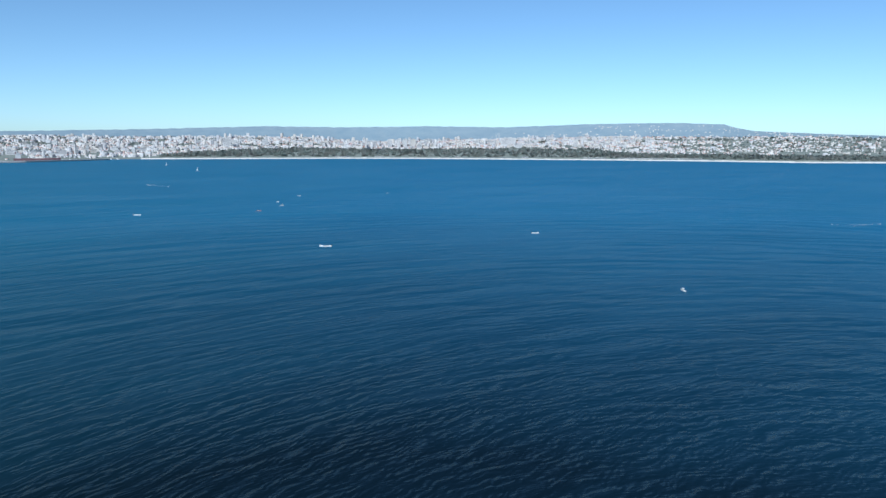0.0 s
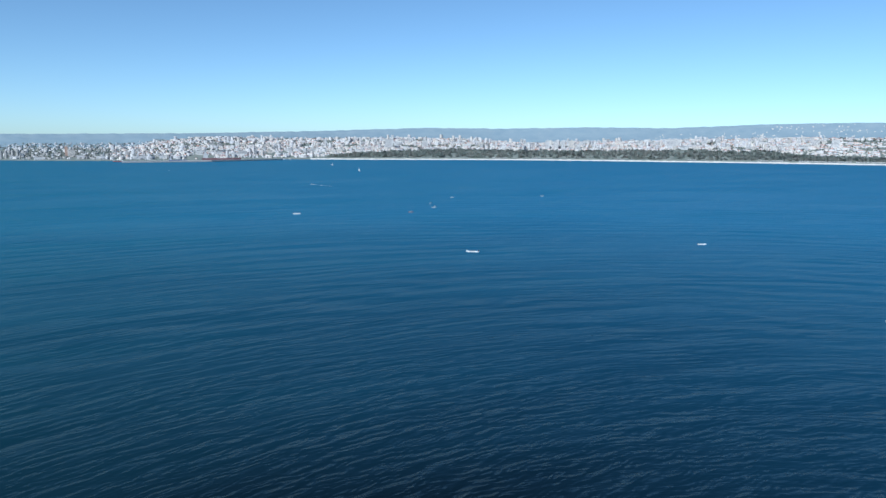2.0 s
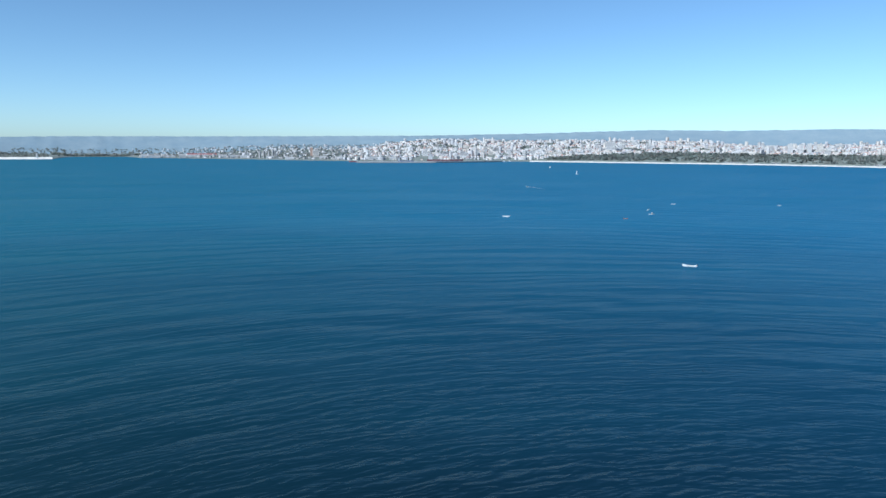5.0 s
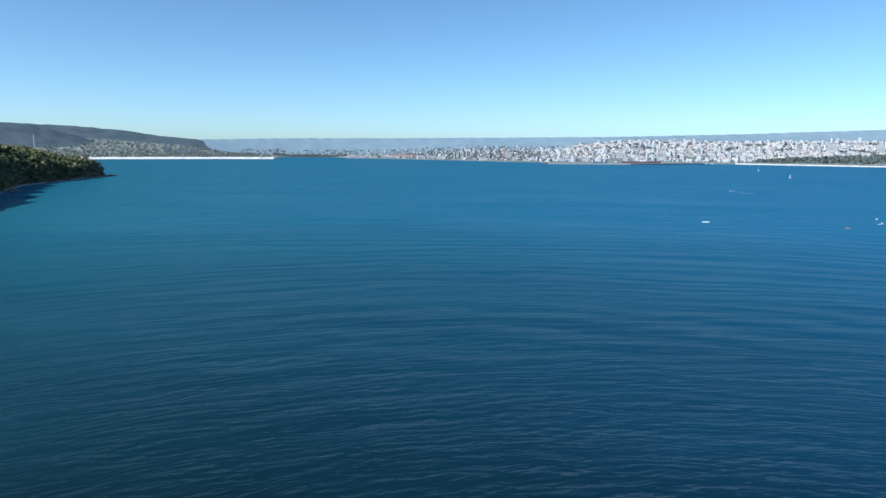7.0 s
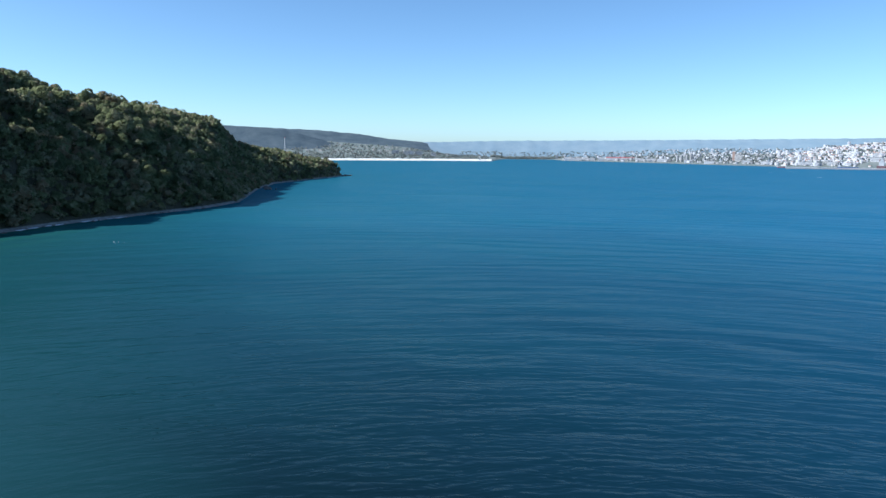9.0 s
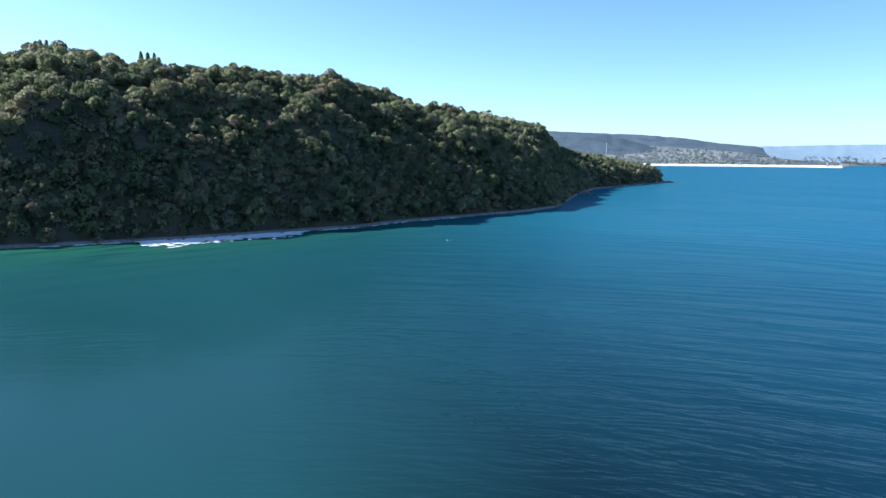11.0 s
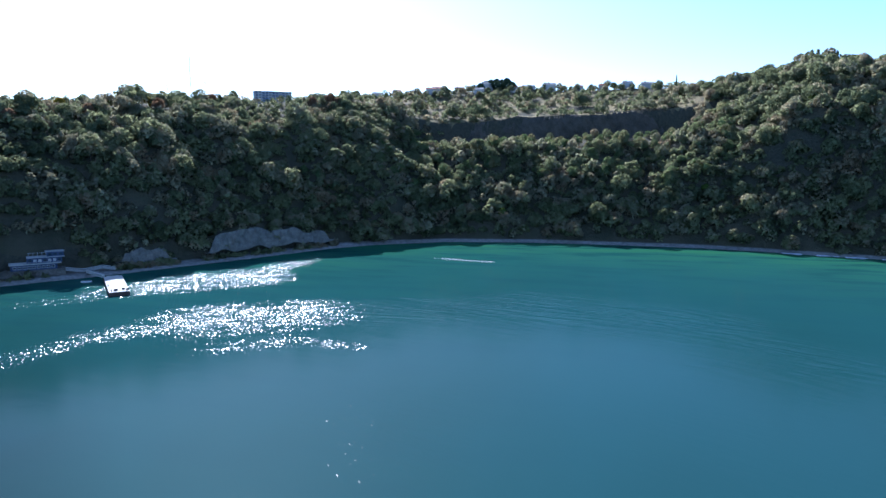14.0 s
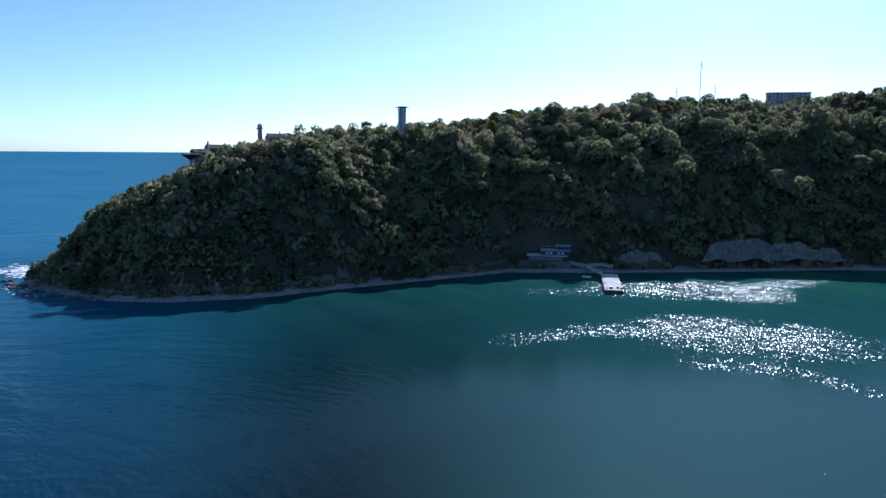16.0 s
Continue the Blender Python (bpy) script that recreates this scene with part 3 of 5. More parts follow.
# ---- the far shore ----
# bearing, distance of the waterline, angle of the skyline
FAR = np.array([(-50, 3500, 0.3), (-40, 3450, 0.4), (-32, 3350, 0.54), (-28, 3240, 0.7), (-24, 3270, 0.9), (-22.8, 3290, 1.1), (-21.8, 3300, 1.42), (-18, 3320, 1.56),
                (-12, 3360, 1.5), (-5, 3400, 1.25), (1, 3500, 1.33), (8, 3560, 1.22), (14, 3540, 1.27), (20, 3560, 1.08), (23, 3600, 0.97), (26, 3590, 0.9),
                (32, 3450, 0.74), (37, 3400, 0.68), (41, 3500, 0.62), (46, 3740, 0.56), (50.5, 3950, 0.5), (53.5, 4080, 0.48), (54.5, 4420, 0.46), (58.3, 4420, 0.42), (59.3, 3780, 0.4), (63, 3770, 0.3),
                (65.2, 3750, 0.25), (68, 3720, 0.49), (70, 3710, 0.87), (73.4, 3690, 1.14), (78, 3640, 1.31), (82, 3600, 1.5), (90, 3600, 1.6)])
fa, fr = np.meshgrid(np.arange(-50, 90.1, 0.4), np.linspace(0, 1, 34))
f0 = np.interp(fa, FAR[:, 0], FAR[:, 1])
fd = f0 - 12 + (4560 - f0) * fr ** 1.3


def far_height(az, d):
    start = np.interp(az, FAR[:, 0], FAR[:, 1])
    s = d - start
    city = np.clip((az + 50) / 20, 0, 1) * np.clip((56 - az) / 14, 0, 1)
    rise = 16 * np.clip(s / 170, 0, 1) + 40 * np.clip((s - 150) / 700, 0, 1)
    fade = np.clip((37 - az) / 5, 0, 1)
    flat = 5 * np.clip(s / 150, 0, 1) + (8 + 34 * np.clip((az - 28) / 6, 0, 1) * (1 - fade) * (1 - np.clip((az - 44) / 7, 0, 1) * np.clip((66 - az) / 4, 0, 1))) * np.clip(s / 900, 0, 1)
    upper = 36 * np.clip((s - 250) / 650, 0, 1) * np.clip((az - 6) / 6, 0, 1) * fade
    north = np.clip((12 - az) / 26, 0, 1) * 40 * np.clip((s - 250) / 700, 0, 1)
    west = np.clip((az - 61) / 12, 0, 1) * 58 * np.clip((s - 80) / 760, 0, 1) ** 1.4
    wetness = np.clip((s + 12) / 16, 0, 1)
    return -1.2 + wetness * 2.0 + rise * city * fade + flat + upper + north + west


fx, fy = OX - np.sin(np.radians(fa)) * fd, OY + np.cos(np.radians(fa)) * fd
fz = far_height(fa, fd)
PLAIN = mottled("far_plain", (0.15, 0.18, 0.16), (0.25, 0.26, 0.23), 60.0, 0.95, 0.1)
tagged(new("ground", sheet("far_shore", np.stack([fx, fy, fz], -1).reshape(-1, 3), grid_faces(*fx.shape), PLAIN, True)),
       "flat built-up shore of green parks and pale sand", "shore", kind="structure")
# hills behind the town and, darker and closer, west of the bay
WOODED = mottled("wooded_hills", (0.07, 0.095, 0.115), (0.13, 0.155, 0.165), 70.0, 1.0, 0.0)


def hills(a0, a1, near, mat, label, line=FAR[:, [0, 2]]):
    ha, hr = np.meshgrid(np.arange(a0, a1, 0.2), np.linspace(0, 1, 9))
    crest = 80 + (near + 380) * np.tan(np.radians(np.interp(ha, line[:, 0], line[:, 1]))) + wander(ha * 80, 0 * ha, 90, 4) * 1.5
    hd = near + 380 * hr
    hx, hy = OX - np.sin(np.radians(ha)) * hd, OY + np.cos(np.radians(ha)) * hd
    foot = far_height(ha, np.full_like(ha, float(near))) - 6
    hz = foot + (crest - foot) * hr ** 1.3
    tagged(new("backdrop", sheet("hills", np.stack([hx, hy, hz], -1).reshape(-1, 3), grid_faces(*hx.shape), mat, True)), label, "hills", kind="structure")


hills(-50, 72, 4500, HAZED_HILLS, "low wooded hills with distance haze in their blue colour")
hills(60, 90.1, 4450, WOODED, "dark wooded hill above the western suburb",
      np.array([(60, -0.8), (62.5, -0.5), (64, 0.0), (65, 0.28), (66, 0.36), (68, 0.55), (70, 0.87), (73.4, 1.14), (78, 1.31), (82, 1.5), (90, 1.6)]))
hills(70.4, 90.1, 4060, WOODED, "dark wooded ridge behind the western suburb",
      np.array([(70.4, -0.9), (71.4, -0.2), (72.7, 0.31), (74.5, 0.8), (75.9, 1.09), (77.8, 1.3), (82, 1.36), (90, 1.4)]))


# ---- woodland ----
def crown_cloud(r, radius, tall, count, leaf, lobes=6, low=-0.8):
    """Leaf sprays of one crown, set on the skins of a dome and its lobes: corners (sprays, 3, 3) and the outward way of each spray."""
    a = np.arange(lobes) * 6.283 / max(lobes - 1, 1) + r.uniform(0, 6.283)
    out = radius * r.uniform(0.35, 0.68, lobes)
    c = np.stack([np.cos(a) * out, np.sin(a) * out, tall * r.uniform(0.2, 0.62, lobes)], -1)
    s = radius * r.uniform(0.3, 0.5, lobes)
    c[0], s[0] = (0, 0, tall * 0.6), radius * 0.62
    share = s ** 2 / (s ** 2).sum()
    k = r.choice(lobes, count, p=share)
    n = r.normal(size=(count, 3))
    n[:, 2] = np.where(n[:, 2] < low, -n[:, 2], n[:, 2])
    n /= np.linalg.norm(n, axis=1)[:, None]
    at = c[k] + n * s[k][:, None] * (1.04 - 0.34 * r.uniform(size=count) ** 2.5)[:, None] * np.array([1, 1, 0.85])
    return sprays(r, at, n, leaf), outward(at, n, (0, 0, tall * 0.3))


def outward(at, n, middle):
    o = at - np.array(middle)
    o = 0.4 * n + 0.5 * o / np.linalg.norm(o, axis=1)[:, None] + np.array((0, 0, 0.38))
    return o / np.linalg.norm(o, axis=1)[:, None]


def sprays(r, at, n, leaf):
    """Ragged triangles about the points, roughly facing along n."""
    face = n + r.normal(size=n.shape) * 0.6
    face /= np.linalg.norm(face, axis=1)[:, None]
    a = np.cross(face, r.normal(size=n.shape))
    a /= np.linalg.norm(a, axis=1)[:, None]
    b = np.cross(face, a)
    w = leaf * r.uniform(0.6, 1.4, len(at))[:, None]
    return np.stack([at - a * w - b * w * 0.7, at + a * w * 1.1 - b * w * 0.4, at + b * w * 1.15 + a * w * 0.1], 1)


def leaf_mesh(name, tris, ways, mat):
    me = sheet(name, tris.reshape(-1, 3), np.arange(len(tris) * 3).reshape(-1, 3), mat)
    me.attributes.new("outward", "FLOAT_VECTOR", "POINT").data.foreach_set("vector", np.repeat(ways, 3, 0).astype(np.float32).ravel())
    return me


def crowns(seed, kinds, radius, tall, count, leaf):
    r = np.random.RandomState(seed)
    return [crown_cloud(r, radius * r.uniform(0.85, 1.15), tall * r.uniform(0.85, 1.15), count, leaf, r.randint(5, 9)) for _ in range(kinds)]


def forest(name, shapes, places, sizes, mat, label):
    """Many trees in one mesh of kind stuff."""
    r = np.random.RandomState(len(places))
    tris, ways = [], []
    for (x, y, z), s in zip(places, sizes):
        q, o = shapes[r.randint(len(shapes))]
        a = r.uniform(0, 6.283)
        m = np.array([[math.cos(a), -math.sin(a), 0], [math.sin(a), math.cos(a), 0], [0, 0, 1]])
        tris.append(((q @ m.T) * (1, 1, r.uniform(0.85, 1.25)) * s + (x, y, z)).astype(np.float32))
        ways.append((o @ m.T).astype(np.float32))
    return tagged(new(name, leaf_mesh(name, np.concatenate(tris), np.concatenate(ways), mat)), label, "trees", kind="stuff")


def scatter(x0, x1, y0, y1, step, seed):
    r = np.random.RandomState(seed)
    gx, gy = np.meshgrid(np.arange(x0, x1, step), np.arange(y0, y1, step))
    x, y = gx + r.uniform(-0.48, 0.48, gx.shape) * step, gy + r.uniform(-0.48, 0.48, gy.shape) * step
    return x.ravel(), y.ravel()


def bearing(x, y):
    return np.degrees(np.arctan2(-(x - OX), y - OY)) % 360


def wooded(x, y):
    """Which places carry trees."""
    d, az = inland(x, y), bearing(x, y)
    foot = np.where(az < 120, 4, 7) + np.where(cliff_top(az) > 2.5, 7, 0)
    ok = d > np.where((az < 76) & (az > 60), 24, foot)
    gate = (az > 125.5) & (az < 148)
    edge = np.interp(az, SCARP_AZ, SCARP_IN)
    ok &= ~(gate & (d > edge - 30) & (d < edge + 14) & (az < 146))
    ok &= ~((np.abs(x + 47) < 24) & (d < 30))
    for a, q, w in ((198.2, 545, 5), (197.0, 548, 7), (201.2, 520, 7), (203.0, 505, 6), (203.7, 482, 5), (187.15, 560, 4)):
        ok &= np.hypot(x - spot(a, q)[0], y - spot(a, q)[1]) > w
    return ok & (meadow_at(x, y) < 0.5)


tx, ty = scatter(-1800, 330, -1150, 660, 14.0, 5)
keep = wooded(tx, ty)
tx, ty = tx[keep], ty[keep]
td, taz, tdist = inland(tx, ty), bearing(tx, ty), np.hypot(tx - OX, ty - OY)
wide = np.interp(taz, BROW[:, 0], BROW[:, 2])
seen = td < wide + 90
tall_bump = np.hypot(tx + 346, ty + 671) < 26
rr = np.random.RandomState(9)
behind = ~seen & (td < wide + 420) & (rr.uniform(size=len(td)) < 0.3)
tz = height(tx, ty) - 0.5
size = rr.uniform(0.6, 1.2, len(tx)) * np.where(rr.uniform(size=len(tx)) < 0.25, 1.3, 1.0) * (0.9 + 0.2 * wander(tx, ty, 70, 31))
# lower growth on the windy point
size *= np.where((taz > 193) & (td > 60), 0.88, 1.0)
size *= np.where((taz > 155.5) & (taz < 161) & (tdist > 740) & (tdist < 885), 0.4, 1.0)
size = np.where(td > wide - 60, np.minimum(size * np.interp(taz, [95, 120], [0.85, 0.66]), np.interp(taz, [95, 120], [0.95, 0.75])), size)
size *= np.interp(taz, [76, 84], [0.55, 1.0])
lip = np.interp(taz, SCARP_AZ, SCARP_IN) - td
size *= np.where((taz > 126) & (taz < 147) & (lip > 0) & (lip < 60), 0.5 + 0.4 * np.clip(lip / 60, 0, 1), 1.0)
size = np.where(tall_bump, np.minimum(size, 0.5), size)
near = seen & (tdist < 1150) & (td < wide + 15)
far_part = seen & ~near
# understorey that closes the canopy on the steep parts
ux, uy = scatter(-1300, 330, -1000, 400, 8.3, 6)
keep = wooded(ux, uy)
ux, uy = ux[keep], uy[keep]
ud, uaz = inland(ux, uy), bearing(ux, uy)
uz = height(ux, uy)
steepness = np.hypot(height(ux + 4, uy) - uz, height(ux, uy + 4) - uz) / 4
keep = (ud < np.interp(uaz, BROW[:, 0], BROW[:, 2]) * 0.75) & (steepness > 0.45) & (uaz > 76)
under, under_size = np.stack([ux, uy, uz - 0.5], -1)[keep], rr.uniform(0.5, 0.9, int(keep.sum()))
cx, cy = scatter(-60, 320, -600, -320, 6.5, 8)      # thick scrub over the cape's flank
keep = wooded(cx, cy) & (bearing(cx, cy) > 180) & (inland(cx, cy) < 75)
cx, cy = cx[keep], cy[keep]
under = np.concatenate([under, np.stack([cx, cy, height(cx, cy) - 0.4], -1)])
under_size = np.concatenate([under_size, rr.uniform(0.4, 0.85, len(cx))])
single = np.zeros(len(tx), bool)
terrace = (taz > 122) & (taz < 150) & (td > 55) & (td < np.interp(taz, SCARP_AZ, SCARP_IN)) & (rr.uniform(size=len(tx)) < 0.8)
size *= np.where(terrace, 0.78, 1.0)
front = np.where(near & (taz > 150) & (td < 120))[0]
single[front[np.argsort(tdist[front])][:300]] = True

NEAR_SHAPES = crowns(11, 18, 9.6, 15.0, 560, 0.86)
MID_SHAPES = crowns(12, 10, 8.4, 13.0, 115, 1.42)
LOW_SHAPES = crowns(13, 6, 7.0, 10.0, 18, 3.0)
for k in range(4):
    pick = near & ~single & ~terrace & (np.digitize(taz, [100, 125, 150]) == k)
    forest("woodland", NEAR_SHAPES, np.stack([tx, ty, tz], -1)[pick], size[pick], LEAF, "dense autumn deciduous woodland on the steep slope")
forest("woodland", NEAR_SHAPES, np.stack([tx, ty, tz], -1)[terrace & near & ~single], size[terrace & near & ~single], LEAF_LIGHT, "pale green young woodland on the landslip terrace")
forest("woodland", MID_SHAPES, under, under_size, LEAF, "lower trees filling the steep wooded slope")
forest("woodland", MID_SHAPES, np.stack([tx, ty, tz], -1)[far_part], size[far_part], LEAF, "autumn woodland on the headland")
forest("woodland", LOW_SHAPES, np.stack([tx, ty, tz], -1)[behind], size[behind], LEAF, "scattered trees and shrubs on the plateau")

# close wood over the northern headland
px, py = scatter(-1790, -940, 150, 660, 8.5, 16)
pd, paz = inland(px, py), bearing(px, py)
pick = (pd > 3) & (pd < 170) & (paz > 68) & (paz < 84)
forest("woodland", LOW_SHAPES, np.stack([px, py, height(px, py) - 1.2], -1)[pick], rr.uniform(0.5, 1.0, pick.sum()), LEAF, "close low wood over the northern headland")

# shrubs over the dry meadow
hx2, hy2 = scatter(-800, -100, -1000, -350, 6.0, 15)
mm = meadow_at(hx2, hy2)
pick = (mm > 0.3) & (rr.uniform(size=len(mm)) < 0.42)
SHRUB_SHAPES = crowns(14, 6, 3.0, 3.6, 36, 0.9)
forest("shrubs", SHRUB_SHAPES, np.stack([hx2, hy2, height(hx2, hy2) - 0.3], -1)[pick], rr.uniform(0.6, 1.5, pick.sum()), LEAF, "grey-brown shrubs over dry grass above the scarp")


def tree_kind(seed, quads_mat):
    """One deciduous tree: a tapered trunk with limbs under a crown of leaf clumps."""
    r = np.random.RandomState(seed)
    q, o = crown_cloud(r, 9.6 * r.uniform(0.85, 1.15), 15.0, 760, 0.76, 8)
    top = thing("deciduous_tree", 0, 0, 0)
    bm = tube(0.34, 0.16, 6.5, 0, 0, -1.0, 7)
    for j in range(5):
        a = r.uniform(0, 6.283)
        beam((0, 0, r.uniform(2.5, 5)), (math.cos(a) * 2.6, math.sin(a) * 2.6, r.uniform(6, 8.5)), 0.18, bm)
    part("trunk", bm, BARK, top)
    c = new("crown", leaf_mesh("crown", q, o, quads_mat))
    c.parent = top
    return top


kinds = [tree_kind(40 + k, LEAF) for k in range(8)]
for i in np.where(single)[0]:
    k = rr.randint(len(kinds))
    m = pose(tx[i], ty[i], tz[i], 0, 0, rr.uniform(0, 360)) @ Matrix.Scale(float(size[i]), 4)
    ob = copy_thing(kinds[k], Matrix())
    ob.matrix_basis = m
    tagged(ob, "bushy autumn deciduous tree on the steep wooded slope", "tree", "trees on the bay slope")
for ob in kinds:
    for o in (*ob.children, ob):
        bpy.data.objects.remove(o)


# ---- the town across the water ----
def far_spot(az, d):
    x, y = spot(az, d)
    return x, y, float(far_height(np.array(az), np.array(d)))


def ribbon(name, azs, inner, outer, z0, z1, mat, label, category):
    """A strip of shore between two distances, rising from z0 to z1."""
    rows = []
    for off, z in ((inner, z0), ((inner + outer) / 2, z1 * 0.8), (outer, z1)):
        d = np.interp(azs, FAR[:, 0], FAR[:, 1]) + off
        rows.append(np.stack([OX - np.sin(np.radians(azs)) * d, OY + np.cos(np.radians(azs)) * d, np.full_like(azs, z) + wander(azs * 60, 0 * azs, 40, 17) * z1 * 0.12], -1))
    v = np.stack(rows)
    return tagged(new(name, sheet(name, v.reshape(-1, 3), grid_faces(3, len(azs)), mat, True)), label, category, kind="structure")


ribbon("beach", np.arange(-45, 23.4, 0.15), -14, 40, -0.4, 5.0, SAND, "long pale sandy town beach", "beach")
ribbon("beach", np.arange(59.3, 82, 0.15), -14, 60, -0.4, 9.0, SAND, "long white sandy beach below a wood", "beach")

rt = np.random.RandomState(77)
BRICK = mottled('brown_brick', (0.3, 0.2, 0.16), (0.42, 0.3, 0.25), 8.0, 0.9, 0.1)


def boxes_mesh(name, rows, mat, label, category, bands=None):
    """Many plain buildings too far to pick apart: rows of x, y, z, wide, deep, tall, turn."""
    base = np.array([(-.5, -.5, 0), (.5, -.5, 0), (.5, .5, 0), (-.5, .5, 0), (-.5, -.5, 1), (.5, -.5, 1), (.5, .5, 1), (-.5, .5, 1)])
    quad = np.array([(0, 1, 5, 4), (1, 2, 6, 5), (2, 3, 7, 6), (3, 0, 4, 7), (4, 5, 6, 7)])
    v, f = [], []
    for n, (x, y, z, w, e, h, a) in enumerate(rows):
        c, s = math.cos(a), math.sin(a)
        p = base * (w, e, h)
        v.append(np.stack([p[:, 0] * c - p[:, 1] * s + x, p[:, 0] * s + p[:, 1] * c + y, p[:, 2] + z], -1))
        f.append(quad + n * 8)
    return tagged(new(name, sheet(name, np.concatenate(v), np.concatenate(f), mat)), label, category, kind="stuff")


PALEGREY = mottled("weathered_concrete", (0.3, 0.3, 0.32), (0.48, 0.475, 0.48), 30.0, 0.85, 0.2)
town, strips, roofs = {0: [], 1: [], 2: []}, [], []
for n in range(16500):
    az = rt.uniform(-33, 38)
    start = float(np.interp(az, FAR[:, 0], FAR[:, 1]))
    inner = float(np.interp(az, [-16, -12, 12, 18, 22.5, 30], [190, 390, 410, 280, 60, 30]))
    depth = rt.uniform(0, 1) ** 0.9
    d = start + inner + (4500 - start - inner) * depth
    if rt.uniform() > np.interp(az, [-33, -22, -12, 30, 38], [0.16, 0.3, 1, 1, 0.5]) or wander(np.array(az * 60), np.array(d), 200, 41) < -0.45:
        continue
    x, y, z = far_spot(az, d)
    a = radians(az) + rt.normal() * 0.5
    block = wander(np.array(az * 60), np.array(d * 1.5), 300, 43) + (0.5 if depth > 0.75 else 0.0)
    if az > -16 and rt.uniform() < 0.045 * max(block, 0.0):
        w, e, tall = rt.uniform(9, 17), rt.uniform(9, 13), rt.uniform(18, 34)
    elif rt.uniform() < 0.1:
        w, e, tall = rt.uniform(16, 38), rt.uniform(9, 12), rt.choice([8, 12, 15])
    else:
        w, e, tall = rt.uniform(5, 12), rt.uniform(5, 10), rt.choice([4, 6, 8, 11], p=[0.3, 0.35, 0.25, 0.1])
    tall = tall * (1.0 if az > -14 else 0.7)
    k = rt.choice(3, p=[0.42, 0.33, 0.25])
    town[k].append((x, y, z - 3, w, e, tall + 3, a))
    if tall > 11:
        for up in np.arange(4, tall - 2, 5.0):
            strips.append((x, y, z + up, w * 0.8, e + 0.3, 0.9, a))
    if tall < 12 and rt.uniform() < 0.4:
        roofs.append((x, y, z + tall, w * 0.94, e * 0.94, 1.2, a))
for k, mat in ((0, WHITE), (1, CREAM), (2, PALEGREY)):
    boxes_mesh("town_houses", town[k], mat, "tight-packed pale rendered town buildings", "buildings")
boxes_mesh("town_windows", strips, GLASS, "rows of dark windows of the far town", "windows")
boxes_mesh("town_roofs", roofs, TILE, "red tiled roofs of the far town", "roofs")

# houses up the northern slopes and the western village
slopes, suburb = [], []
for n in range(1750):
    if n < 1600:
        az = (rt.uniform(-34, -3) if rt.uniform() < 0.4 else rt.uniform(-30, -11)) if n < 1250 else rt.uniform(-3, 22)
        lo, hi = (3600, 4860) if az < -12 else (4250, 4740)
        d = lo + (hi - lo) * rt.uniform() ** 1.6 if az < -3 else 4470 + 120 * rt.uniform() ** 2
    else:
        az = 61.5 + 13 * rt.uniform() ** 0.8
        d = rt.uniform(4080, 4500)
    x, y = spot(az, d)
    if d < 4500:
        z = float(far_height(np.array(az), np.array(d)))
    else:
        ft = float(far_height(np.array(az), np.array(4500.0))) - 6
        cr = 80 + 4880 * math.tan(radians(float(np.interp(az, FAR[:, 0], FAR[:, 2]))))
        z = ft + (cr - ft) * ((d - 4500) / 380) ** 1.3
    (slopes if n < 1600 else suburb).append((x, y, z - 4, rt.uniform(4, 10), rt.uniform(4, 8), rt.uniform(6, 9), radians(az) + rt.normal() * 0.5))
quays = []
for n in range(760):
    az = rt.uniform(32.5, 53.8) if n < 560 else rt.uniform(33, 44)
    d = float(np.interp(az, FAR[:, 0], FAR[:, 1])) + 60 + 900 * rt.uniform() ** 1.3
    if d > 4500:
        continue
    x, y, z = far_spot(az, d)
    quays.append((x, y, z - 1, rt.uniform(7, 20), rt.uniform(7, 12), rt.uniform(4, 10) + (9 if rt.uniform() < 0.12 else 0), radians(az) + rt.normal() * 0.4))
boxes_mesh("port_buildings", quays[::4], WHITE, "small pale sheds and offices of the port", "buildings")
boxes_mesh("port_buildings", quays[2::4], PALEGREY, "weathered concrete stores of the port", "buildings")
boxes_mesh("port_buildings", quays[1::2], GREY, "small grey sheds and stores of the port", "buildings")
boxes_mesh("hill_houses", suburb, CREAM, "small white houses among the trees of the western suburb", "houses")
boxes_mesh("hill_houses", slopes, CREAM, "small white houses strewn over the far slope", "houses")


# apartment blocks of the sea front
def apartment(w, e, floors, mat):
    top = thing("apartment_building", 0, 0, 0)
    h = floors * 3.0
    part("wall", box(w, e, h + 4, 0, 0, -4, 0.2), mat, top)
    part("roof", box(w + 0.8, e + 0.8, 0.9, 0, 0, h + 0.004), GREY, top)
    part("stair_tower", box(w * 0.22, e * 0.5, 3.2, w * 0.12, 0, h + 0.91), mat, top)
    for f in range(1, floors, 2):
        part("ribbon_window", box(w * 0.9, e + 0.24, 1.4, 0, 0, f * 3.0 + 0.9), GLASS, top)
    return top


